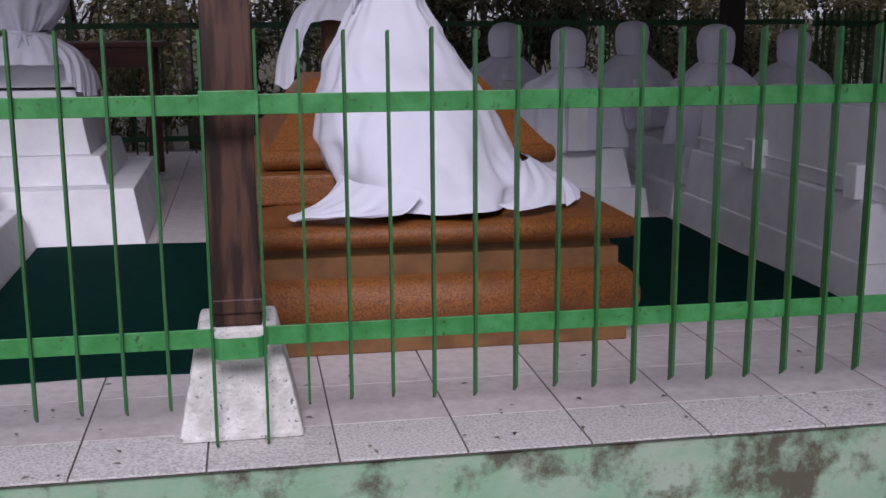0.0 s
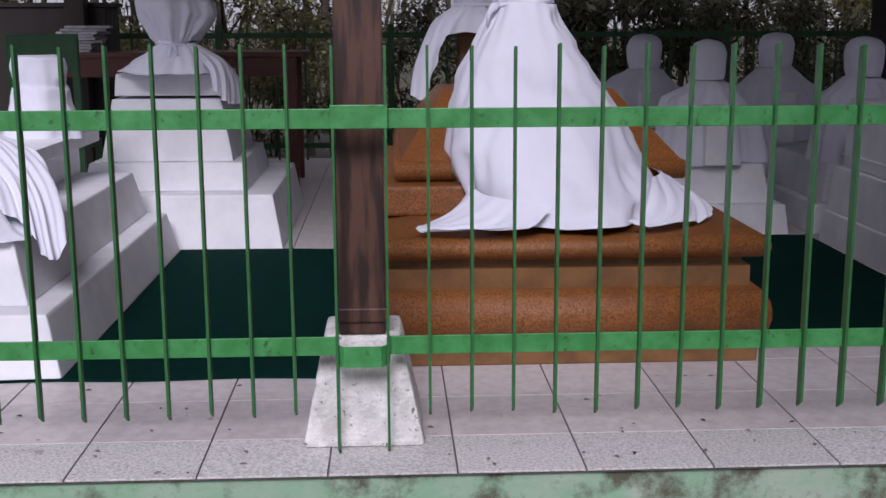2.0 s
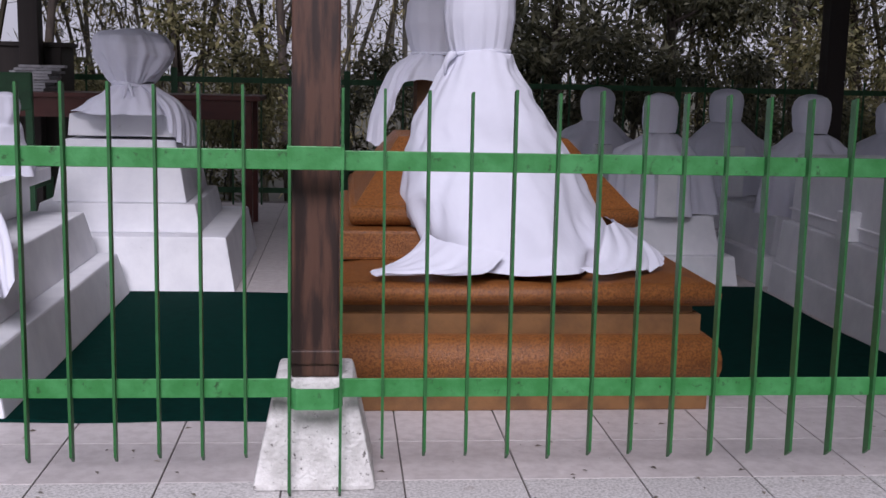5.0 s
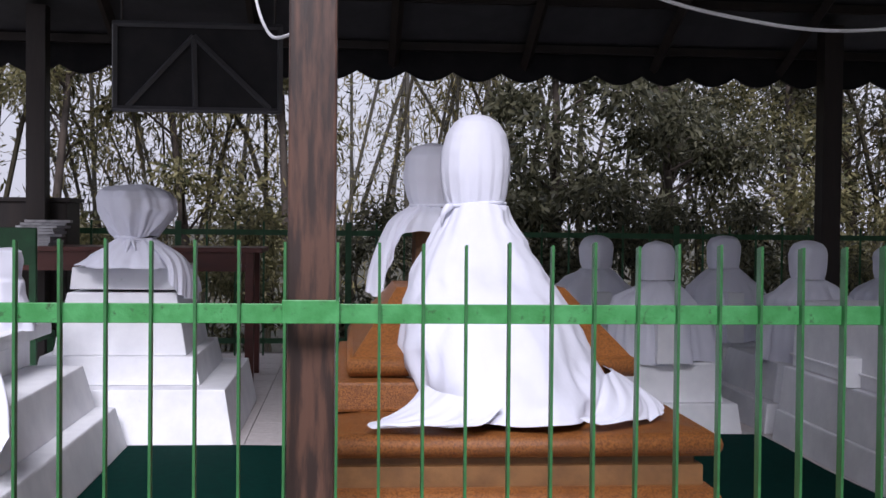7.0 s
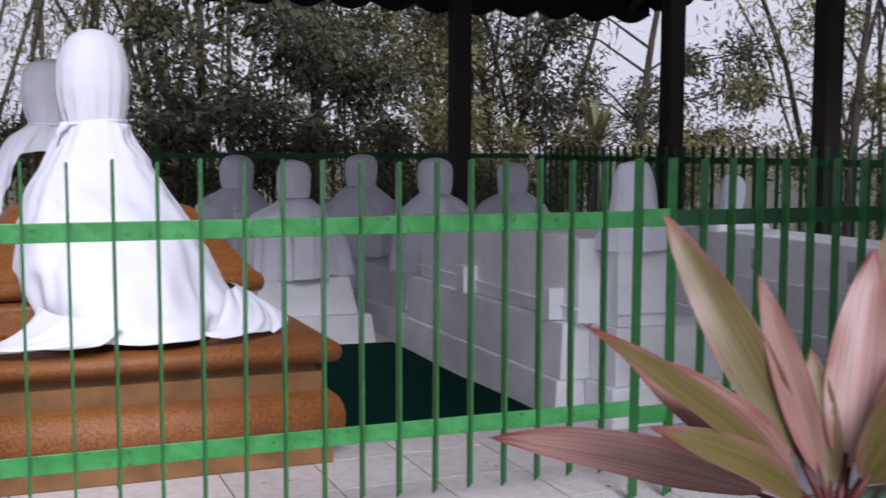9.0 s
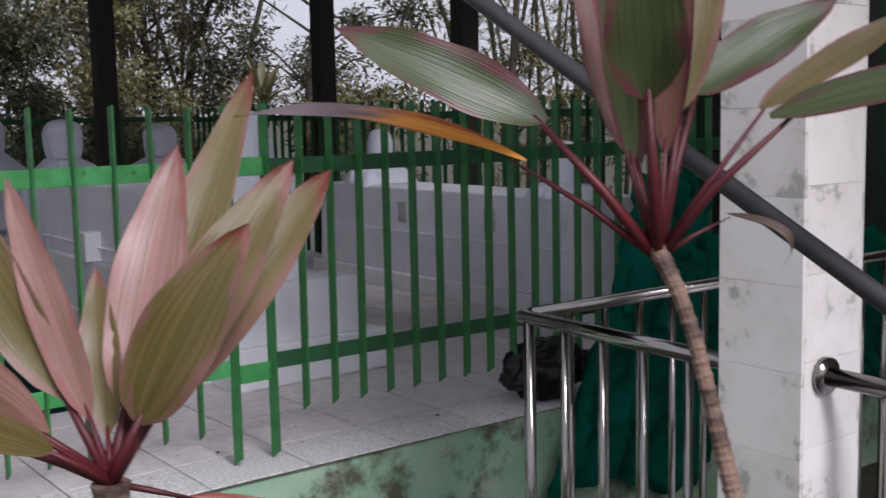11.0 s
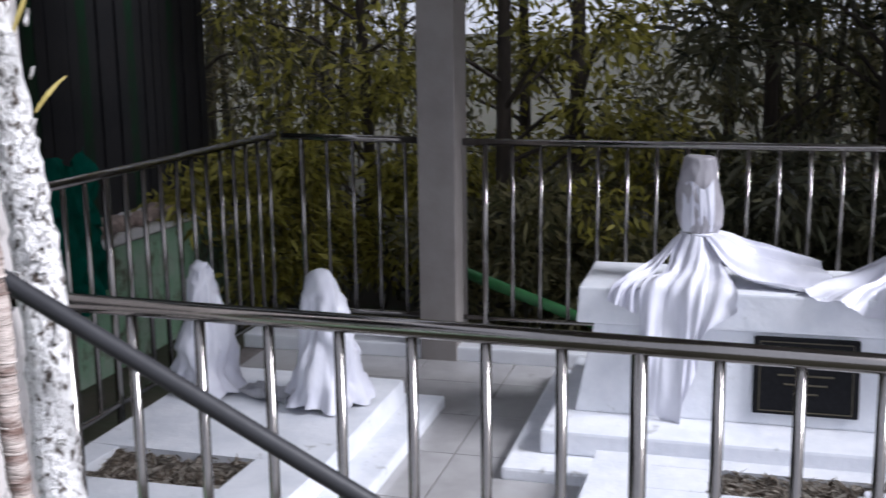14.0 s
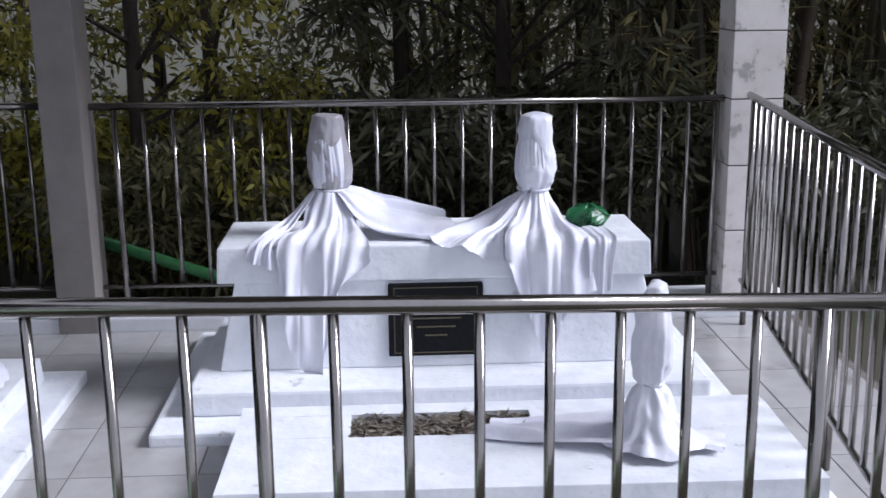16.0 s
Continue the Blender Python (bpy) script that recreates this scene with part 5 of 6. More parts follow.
# ---- plants ----
def blade(bm, base, heading, length, width, rise, droop, fold=0.25, twist=0.0, n=12):
    """A leaf blade that leaves base towards heading, rises and droops."""
    d = Vector((math.cos(heading), math.sin(heading), 0))
    s = Vector((-math.sin(heading), math.cos(heading), 0))
    up = Vector((0, 0, 1))
    base = Vector(base)
    rows = []
    for i in range(n + 1):
        t = i / n
        w = width * (math.sin(math.pi * min(1, (t * 0.92 + 0.06)) ** 0.85) ** 0.8 if t < 1 else 0.0) * (0.25 + 0.75 * min(1, t * 3))
        p = base + d * (length * t * math.cos(rise)) + up * (length * (t * math.sin(rise) - droop * t * t))
        a = twist * t
        side = (s * math.cos(a) + up * math.sin(a)) * w
        lift = up * (fold * w)
        rip = up * (0.06 * width * math.sin(17 * t))
        rows.append([bm.verts.new(p - side + lift + rip), bm.verts.new(p), bm.verts.new(p + side + lift - rip)])
    for a, b in zip(rows, rows[1:]):
        for k in range(2):
            bm.faces.new((a[k], a[k + 1], b[k + 1], b[k]))
    return bm


def tip_blade(base, tip, width, sag, side=(0, 0, 1), n=14, fold=0.25, neck=0.2):
    """A leaf from base to tip, bowed upwards by sag; side: the way its flat lies across."""
    base, tip, side = Vector(base), Vector(tip), Vector(side)
    d = (tip - base)
    s = d.cross(side).normalized()
    up = s.cross(d).normalized()
    bm = bmesh.new()
    rows = []
    for i in range(n + 1):
        t = i / n
        if t < neck:
            w = 0.14 + 0.1 * t
        else:
            q = (t - neck) / (1 - neck)
            w = max(0.0, math.sin(math.pi * (0.07 + 0.93 * q) ** 0.8)) ** 0.75
        w *= width / 2
        p = base + d * t + up * (sag * 4 * t * (1 - t))
        rip = up * (0.05 * width * math.sin(15 * t))
        rows.append([bm.verts.new(p - s * w + up * fold * w + rip), bm.verts.new(p - s * w * 0.5 + up * fold * w * 0.4), bm.verts.new(p), bm.verts.new(p + s * w * 0.5 + up * fold * w * 0.4), bm.verts.new(p + s * w + up * fold * w - rip)])
    uv = bm.loops.layers.uv.new("leaf")
    for i, (a, b) in enumerate(zip(rows, rows[1:])):
        for k in range(4):
            f = bm.faces.new((a[k], a[k + 1], b[k + 1], b[k]))
            for loop, (cx, cy) in zip(f.loops, ((k, i), (k + 1, i), (k + 1, i + 1), (k, i + 1))):
                loop[uv].uv = (cx / 4, cy / n)
    return bm


def cordyline(name, label, at, stem, stem_r, leaves, group=""):
    """leaves: rows of (tip offset, width, sag, share of red stalk or its end, material, how the flat lies)."""
    ob = thing(name, label, "plant", group, at=at)
    fine, rr = [], []
    for (a, b), (r0, r1) in zip(zip(stem, stem[1:]), zip(stem_r, stem_r[1:])):
        a, b = Vector(a), Vector(b)
        m = max(6, int((b - a).length / 0.0016)) if (b - a).length < 0.2 else 40
        for i in range(m):
            u = i / m
            fine.append(tuple(a + (b - a) * u))
            rr.append((r0 + (r1 - r0) * u) * (1.0 + (0.14 if i % 4 == 0 else 0.0)))
    part("stem", T(fine, rr, n=10), M_CANE, ob, "ringed brown stem", False)
    for tip, w, sag, stalk, m, side in leaves:
        tip = Vector(tip)
        mid = Vector(stalk) if isinstance(stalk, tuple) else tip * stalk + Vector((0, 0, sag * 3.2 * stalk * (1 - stalk)))
        lf = part("leaf", tip_blade(mid, tip, w, sag * 0.8, side, neck=0.05), m, ob, "", True)
        part("stalk", T([(0, 0, 0), tuple(mid * 0.5), tuple(mid + (tip - mid) * 0.06)], [w * 0.075 + 0.0011, w * 0.06 + 0.0009, w * 0.04], n=8), M_STALK, lf, "", True)
    return ob


# tall cane; r: to the right of the view across the path, f: away from the path
def rf(r, f, z):
    return (0.656 * r + 0.755 * f, -0.755 * r + 0.656 * f, z)


CROWN = (0.937, -2.60, 0.963)
cane = cordyline("tall_cordyline", "tall cordyline with a ringed bare stem and wine-red leaf stalks", CROWN,
          [(0.0, 0.0, 0.004), (-0.001, -0.014, -0.015), (0.002, -0.02, -0.034), (0.004, -0.031, -0.071), (0.003, -0.042, -0.102), (0.001, -0.059, -0.142), (0.0, -0.10, -0.3), (-0.01, -0.14, LOW - CROWN[2])],
          [0.0046, 0.0036, 0.0035, 0.0038, 0.0041, 0.0044, 0.0058, 0.009],
          [(rf(-0.218, 0.02, 0.071), 0.0135, 0.017, rf(-0.063, 0.005, 0.047), M_DRYLEAF, (-0.5, -0.5, 1)),
           (rf(-0.150, -0.02, 0.112), 0.030, 0.004, rf(-0.052, -0.005, 0.066), M_LEAFWINE, (-0.7, -0.6, 0.45)),
           (rf(0.245, -0.01, 0.094), 0.025, 0.012, rf(0.050, 0.0, 0.066), M_LEAFWINE, (-0.6, -0.55, 0.75)),
           (rf(0.125, 0.02, 0.118), 0.015, 0.002, rf(0.046, 0.01, 0.070), M_LEAFRED, (-0.6, -0.6, 0.5)),
           (rf(0.085, 0.05, 0.122), 0.026, 0.003, rf(0.014, 0.02, 0.078), M_LEAFWINE, (-0.7, -0.6, 0.35)),
           (rf(-0.040, 0.02, 0.17), 0.022, 0.0, rf(-0.016, 0.01, 0.052), M_LEAFCORE, (-0.7, -0.7, 0.2)),
           (rf(0.012, -0.01, 0.17), 0.017, 0.0, rf(0.003, 0.0, 0.050), M_LEAFCORE, (-0.7, -0.7, 0.1)),
           (rf(-0.008, -0.05, 0.15), 0.036, 0.004, rf(-0.004, -0.02, 0.075), M_LEAFWINE, (-0.7, -0.7, 0.3)),
           (rf(-0.020, 0.03, 0.17), 0.016, 0.0, rf(-0.010, 0.01, 0.040), M_LEAFCORE, (-0.7, -0.7, 0.2)),
           (rf(0.030, 0.03, 0.16), 0.020, 0.0, rf(0.010, 0.01, 0.070), M_LEAFRED, (-0.7, -0.7, 0.3)),
           (rf(-0.028, -0.01, 0.16), 0.014, 0.0, rf(-0.012, 0.0, 0.045), M_LEAFWINE, (-0.7, -0.7, 0.2)),
           (rf(0.058, 0.02, -0.006), 0.005, 0.030, 0.55, M_DRIED, (-0.5, -0.5, 0.5))], "cordylines")
cordyline("cordyline", "bushy cordyline with broad pink and olive leaves", (0.798, -2.239, 0.791),
          [(0, 0, 0.0), (0.0, 0.01, -0.3), (-0.02, 0.0, LOW - 0.791)], [0.012, 0.012, 0.015],
          [((-0.092, 0.122, 0.255), 0.044, 0.012, 0.2, M_LEAFRED, (-0.55, -0.75, 0.25)),
           ((-0.247, -0.014, 0.186), 0.026, 0.018, 0.2, M_LEAFRED, (-0.5, -0.7, 0.6)),
           ((-0.194, 0.025, 0.156), 0.05, 0.016, 0.2, M_LEAFPINK, (-0.5, -0.7, 0.6)),
           ((-0.229, 0.184, 0.053), 0.04, 0.03, 0.2, M_LEAFPINK, (-0.5, -0.7, 0.6)),
           ((-0.196, -0.023, 0.108), 0.034, 0.02, 0.2, M_LEAFRED, (-0.5, -0.7, 0.6)),
           ((-0.038, 0.060, 0.206), 0.03, 0.006, 0.2, M_LEAFPINK, (-0.55, -0.75, 0.25)),
           ((0.179, 0.114, 0.279), 0.042, 0.006, 0.2, M_LEAFRED, (-0.55, -0.75, 0.25)),
           ((0.087, 0.061, 0.223), 0.052, 0.004, 0.2, M_LEAFPINK, (-0.55, -0.75, 0.25)),
           ((0.139, -0.018, 0.212), 0.052, 0.014, 0.2, M_LEAFRED, (-0.55, -0.75, 0.25)),
           ((0.075, -0.070, 0.175), 0.056, 0.014, 0.2, M_LEAFRED, (-0.55, -0.75, 0.25)),
           ((0.236, -0.104, -0.092), 0.024, 0.006, 0.2, M_LEAFRUST, (-0.5, -0.6, 0.6)),
           ((0.205, 0.039, 0.200), 0.05, 0.012, 0.2, M_LEAFRED, (-0.55, -0.75, 0.25)),
           ((0.020, 0.060, 0.139), 0.03, 0.004, 0.2, M_LEAFRED, (-0.55, -0.75, 0.25))], "cordylines")


def slim_trunk(pts, r, material, label, seed, ringed):
    ob = thing("young_tree", label, "tree", "young trunks beside the path")
    fine, rr = [], []
    pts = [Vector(p) for p in pts]
    rnd_ = random.Random(seed)
    for a, b in zip(pts, pts[1:]):
        m = max(4, int((b - a).length / 0.006))
        for i in range(m):
            fine.append(a + (b - a) * i / m)
    fine.append(pts[-1])
    for i in range(len(fine)):
        rr.append(r * (1 + (0.10 * math.sin(i * 1.9) if ringed else 0) + rnd_.uniform(-0.09, 0.09)))
    tr = part("trunk", T([tuple(p) for p in fine], rr, n=14), material, ob, "", True)
    if not ringed:
        for v in tr.data.vertices:
            v.co += Vector((noise.noise(v.co * 90), noise.noise(v.co * 90 + Vector((5, 2, 1))), 0)) * 0.0016
    return ob


t1 = slim_trunk([(0.93, -2.85, LOW), (0.966, -2.79, 0.7), (0.983, -2.768, 0.812), (0.99, -2.76, 0.841), (1.0, -2.753, 0.881), (1.007, -2.744, 0.932), (1.006, -2.737, 0.984), (1.006, -2.735, 1.035), (1.0, -2.73, 1.5), (0.98, -2.7, 2.3)], 0.0056, M_BARK2, "slim pale trunk ringed with leaf scars", 5, True)
t2 = slim_trunk([(0.995, -2.858, LOW), (1.038, -2.771, 0.672), (1.056, -2.739, 0.781), (1.066, -2.732, 0.815), (1.074, -2.726, 0.861), (1.082, -2.718, 0.914), (1.084, -2.709, 0.974), (1.078, -2.702, 1.04), (1.08, -2.695, 1.544), (1.09, -2.70, 2.4)], 0.0128, M_BARK, "slim trunk with flaking white lichen-covered bark", 9, False)
M_YLEAF = mat("yellow_leaf", (0.50, 0.40, 0.13), (0.40, 0.32, 0.09), 0.5)
part("leaf", tip_blade((1.094, -2.717, 0.985), (1.112, -2.728, 1.006), 0.0028, 0.003, (-0.5, -0.5, 0.7), neck=0.05), M_YLEAF, t2, "narrow yellow leaf", True)
part("leaf", tip_blade((1.086, -2.712, 1.03), (1.096, -2.720, 1.058), 0.0028, 0.002, (-0.5, -0.5, 0.7), neck=0.05), M_YLEAF, t2, "narrow yellow leaf", True)
rnd = random.Random(41)
for k in range(46):
    z = rnd.uniform(0.72, 1.06)
    a = rnd.uniform(2.6, 5.6)
    u = max(0.0, min(1.0, (z - 0.781) / (0.974 - 0.781)))
    cx, cy = 1.056 + 0.028 * u, -2.739 + 0.030 * u
    d = Vector((math.cos(a), math.sin(a), 0))
    q = Vector((cx, cy, z)) + d * 0.0122
    sdir = Vector((-d.y, d.x, 0)) * rnd.uniform(0.002, 0.0045)
    h = Vector((0, 0, rnd.uniform(0.002, 0.006)))
    bm = bmesh.new()
    vs = [bm.verts.new(c) for c in (q - sdir - h * 0.6, q + sdir * 0.8 - h, q + sdir + h * 0.7 + d * 0.0015, q - sdir * 0.6 + h + d * 0.0022)]
    bm.faces.new(vs)
    vs2 = [bm.verts.new(v.co - d * 0.0012) for v in vs]
    bm.faces.new(vs2[::-1])
    for i in range(4):
        bm.faces.new((vs[i], vs2[i], vs2[(i + 1) % 4], vs[(i + 1) % 4]))
    part("bark_flake", bm, M_BARK, t2)
for k in range(7):
    z = 1.035 + rnd.uniform(-0.02, 0.02)
    x0 = Vector((1.0 - 0.006, -2.745, z))
    part("root_fibre", T([tuple(x0), tuple(x0 + Vector((-0.006, -0.004, rnd.uniform(-0.01, 0.004)))), tuple(x0 + Vector((-0.013, -0.009 + rnd.uniform(-0.004, 0.004), rnd.uniform(-0.02, 0.0))))], [0.0005, 0.0004, 0.0002], n=4), M_CANE, t2)
M_SCAR = mat("pale_leaf_scar", (0.62, 0.56, 0.52), (0.34, 0.28, 0.25), 0.9, scale=60, bump=0.3)


def scar(c, r, tilt, parent, material, thick):
    pts = [(c[0] + r * math.cos(a), c[1] + r * math.sin(a), c[2] + tilt * math.cos(a + 1.0)) for a in (2 * math.pi * k / 14 for k in range(15))]
    part("leaf_scar", T(pts, thick, n=4, cap=False), material, parent, "", True)


rnd = random.Random(19)
left_axis = [Vector(p) for p in ((0.966, -2.79, 0.7), (0.983, -2.768, 0.812), (0.99, -2.76, 0.841), (1.0, -2.753, 0.881), (1.007, -2.744, 0.932), (1.006, -2.737, 0.984), (1.006, -2.735, 1.035), (1.005, -2.733, 1.08))]
for a, b in zip(left_axis, left_axis[1:]):
    m = max(1, int((b - a).length / 0.0075))
    for k in range(m):
        p = a + (b - a) * ((k + rnd.uniform(0.2, 0.8)) / m)
        scar(p, 0.0057, rnd.uniform(-0.0012, 0.0012), t1, M_SCAR if k % 2 else M_BARK2, rnd.uniform(0.0004, 0.0009))
cane_axis = [Vector(CROWN) + Vector(p) for p in ((-0.001, -0.014, -0.015), (0.002, -0.02, -0.034), (0.004, -0.031, -0.071), (0.003, -0.042, -0.102), (0.001, -0.059, -0.142))]
for j, (a, b) in enumerate(zip(cane_axis, cane_axis[1:])):
    m = max(1, int((b - a).length / 0.0052))
    for k in range(m):
        scar(a + (b - a) * ((k + rnd.uniform(0.2, 0.8)) / m), 0.0037 + 0.0002 * j, rnd.uniform(-0.0008, 0.0008), cane, M_SCAR if j == 0 or k % 3 == 0 else M_CANE, rnd.uniform(0.0003, 0.0007))
# Out-of-view canopy, added over the path to shade the right-hand graves.
rng = np.random.default_rng(77)
n = 5200
c = rng.normal(0, 1, (n, 3))
c = c / np.linalg.norm(c, axis=1)[:, None] * rng.uniform(0.25, 1, n)[:, None] ** 0.5 * (1.95, 1.1, 0.8) + (2.25, -2.35, 4.05)
yaw = rng.uniform(0, 6.28, n)
d = np.stack((np.cos(yaw), np.sin(yaw), rng.normal(-0.3, 0.3, n)), 1) * rng.uniform(0.08, 0.16, n)[:, None]
w = np.stack((-np.sin(yaw), np.cos(yaw), rng.normal(0, 0.4, n)), 1) * 0.032
v = np.stack((c, c + d * 0.45 + w, c + d, c + d * 0.45 - w), 1).reshape(-1, 3)
me = bpy.data.meshes.new("crown")
me.from_pydata(v.tolist(), [], [(4 * k, 4 * k + 1, 4 * k + 2, 4 * k + 3) for k in range(n)])
me.materials.append(M_BLEAF)
cr = new("crown", me)
cr.parent = t2
cr["label"] = "unseen leafy canopy added above the path to shade the graves"
# Limbs that carry the added shade canopy, also out of view.
for k in range(9):
    a = k * 0.7
    part("limb", T([(1.09, -2.70, 2.4), (1.5 + 0.3 * math.cos(a), -2.6 + 0.25 * math.sin(a), 3.2), (2.25 + 1.3 * math.cos(a), -2.35 + 0.7 * math.sin(a), 3.95 + 0.2 * math.sin(3 * a))], [0.009, 0.006, 0.002], n=6), M_BARK2, t2, "", True)

# ---- bamboo grove ----
def bamboo_meshes(seed, stems, height, leaves, spread, leaf):
    rng = np.random.default_rng(seed)
    bm = bmesh.new()
    axes = []
    for k in range(stems):
        a = rng.uniform(0, 6.28)
        r = spread * math.sqrt(rng.uniform(0, 1))
        x, y = r * math.cos(a), r * math.sin(a)
        lean = rng.uniform(0.05, 0.55)
        h = height * rng.uniform(0.7, 1.1)
        la = a + rng.normal(0, 0.8)
        pts = [(x + lean * h * t ** 2 * math.cos(la), y + lean * h * t ** 2 * math.sin(la), h * t) for t in (0, 0.25, 0.5, 0.75, 1)]
        r0 = rng.uniform(0.016, 0.04)
        tube(bm, pts, [r0, r0, r0 * 0.85, r0 * 0.6, r0 * 0.2], n=5, cap=False)
        axes.append(np.array(pts))
        for b in range(5):
            t = rng.uniform(0.1, 0.9)
            i = int(t * 4)
            p = axes[-1][i] + (axes[-1][i + 1] - axes[-1][i]) * (t * 4 - i)
            q = rng.uniform(0, 6.28)
            e = p + np.array((math.cos(q), math.sin(q), rng.uniform(0.1, 0.9))) * rng.uniform(0.4, 1.1)
            tube(bm, [tuple(p), tuple(e)], [0.007, 0.002], n=3, cap=False)
    ax = np.array(axes)
    n = leaves
    clusters = n // 30
    ci = rng.integers(0, stems, clusters)
    ct = rng.uniform(0.12, 1.0, clusters) * 3.999
    i = ct.astype(int)
    f = (ct - i)[:, None]
    cc = ax[ci, i] * (1 - f) + ax[ci, i + 1] * f + rng.normal(0, 0.34, (clusters, 3)) * (1, 1, 0.7)
    c = np.repeat(cc, 30, axis=0) + rng.normal(0, 0.15, (clusters * 30, 3))
    n = len(c)
    yaw = rng.uniform(0, 6.28, n)
    pit = rng.normal(-0.5, 0.5, n)
    d = np.stack((np.cos(yaw) * np.cos(pit), np.sin(yaw) * np.cos(pit), np.sin(pit)), 1)
    s = np.stack((-np.sin(yaw), np.cos(yaw), rng.normal(0, 0.5, n)), 1)
    L = leaf * rng.uniform(0.6, 1.3, n)[:, None]
    W = L * 0.075
    v = np.stack((c, c + d * L * 0.4 + s * W, c + d * L, c + d * L * 0.4 - s * W), 1).reshape(-1, 3)
    me = bpy.data.meshes.new("foliage")
    me.from_pydata(v.tolist(), [], [(4 * k, 4 * k + 1, 4 * k + 2, 4 * k + 3) for k in range(n)])
    return bm, me


def bamboo(seed, stems, height, leaves, spread, leaf, material, at, rz=0):
    ob = thing("bamboo_clump", "tall dense bamboo clump with thin leaning stems and narrow leaves", "bamboo", "bamboo grove", at=at, rz=rz)
    bm, me = bamboo_meshes(seed, stems, height, leaves, spread, leaf)
    tagged(part("stem", bm, M_BAMBOO, ob), kind="stuff")
    me.materials.append(material)
    fo = new("foliage", me)
    fo.parent = ob
    fo["kind"] = "stuff"
    return ob


def leaf_mass(name, centres, radii, per, length, ratio, material, parent, seed, droop=-0.25):
    """Many single leaves set in uneven clumps round the centres."""
    rng = np.random.default_rng(seed)
    cs, rs = np.array(centres, float), np.array(radii, float)
    idx = np.repeat(np.arange(len(cs)), per)
    n = len(idx)
    o = rng.normal(0, 1, (n, 3))
    o /= np.linalg.norm(o, axis=1)[:, None]
    o *= (rng.uniform(0, 1, n)[:, None] ** 0.45) * rs[idx][:, None] * (1, 1, 0.75)
    c = cs[idx] + o + 0.12 * rng.normal(0, 1, (n, 3)) * rs[idx][:, None]
    d = o / (rs[idx][:, None] + 1e-6) + rng.normal(0, 0.6, (n, 3)) + (0, 0, droop)
    d /= np.linalg.norm(d, axis=1)[:, None]
    w = np.cross(d, rng.normal(0, 1, (n, 3)))
    w /= np.linalg.norm(w, axis=1)[:, None]
    L = length * rng.uniform(0.55, 1.3, n)[:, None]
    W = L * ratio
    v = np.stack((c, c + d * L * 0.4 + w * W, c + d * L + (0, 0, -0.1 * length), c + d * L * 0.4 - w * W), 1).reshape(-1, 3)
    me = bpy.data.meshes.new(name)
    me.from_pydata(v.tolist(), [], [(4 * k, 4 * k + 1, 4 * k + 2, 4 * k + 3) for k in range(n)])
    me.materials.append(material)
    ob = new(name, me)
    ob.parent = parent
    ob["kind"] = "stuff"
    return ob


def broadleaf(seed, at, height, spread, bare, clumps, per, leaf, material, label, bark, lean=0.15, r0=0.06, ratio=0.19, clump=0.42):
    """A tree with a tapered trunk, limbs and clumped leaves; bare: height below which no leaves grow."""
    rng = np.random.default_rng(seed)
    ob = thing("broadleaf_tree", label, "tree", "trees behind the fences", at=at)
    la = rng.uniform(0, 6.28)
    axis = [Vector((lean * height * t * t * math.cos(la) + 0.05 * math.sin(5 * t + seed), lean * height * t * t * math.sin(la), height * t)) for t in np.linspace(0, 1, 8)]
    part("trunk", T([tuple(p) for p in axis], [r0 * (1 - 0.8 * k / 7) for k in range(8)], n=8), bark, ob, "", True)
    cs, rs = [], []
    for k in range(clumps):
        z = bare + (height * 1.05 - bare) * rng.uniform(0, 1)
        t = max(0.12, min(0.95, z / height - rng.uniform(0.03, 0.12)))
        p = spline(axis, t)
        a = rng.uniform(0, 6.28)
        rr = spread * math.sqrt(rng.uniform(0.03, 1)) * (1.1 - 0.5 * (z / (height * 1.05)) ** 2)
        e = Vector((p.x + rr * math.cos(a), p.y + rr * math.sin(a), z))
        m = (p + e) / 2 + Vector((0, 0, 0.12 * rr))
        part("limb", T([tuple(p), tuple(m), tuple(e)], [r0 * 0.28, r0 * 0.18, r0 * 0.06], n=5, cap=False), bark, ob)
        cs.append(tuple(e))
        rs.append(clump * rng.uniform(0.55, 1.25))
    leaf_mass("foliage", cs, rs, per, leaf, ratio, material, ob, seed + 1)
    return ob


def thicket(seed, x0, x1, y0, y1, z1, clumps, per, leaf, material, label, ratio=0.16, clump=0.30):
    """Low undergrowth: clumps of leaves on thin stems that rise from the ground."""
    rng = np.random.default_rng(seed)
    ob = thing("shrub", label, "shrub", "undergrowth behind the fences", at=((x0 + x1) / 2, (y0 + y1) / 2, LOW))
    bm = bmesh.new()
    cs, rs = [], []
    for k in range(clumps):
        x, y = rng.uniform(-0.5, 0.5) * (x1 - x0), rng.uniform(-0.5, 0.5) * (y1 - y0)
        z = (z1 - LOW) * rng.uniform(0.12, 1.0) ** 0.8
        tube(bm, [(x * 0.8, y * 0.8, 0), (x * 0.85, y * 0.9, z * 0.6), (x, y, z)], [0.012, 0.009, 0.004], n=4, cap=False)
        cs.append((x, y, z))
        rs.append(clump * rng.uniform(0.6, 1.2))
    tagged(part("stem", bm, M_BAMBOO, ob), kind="stuff")
    leaf_mass("foliage", cs, rs, per, leaf, ratio, material, ob, seed + 1)
    return ob


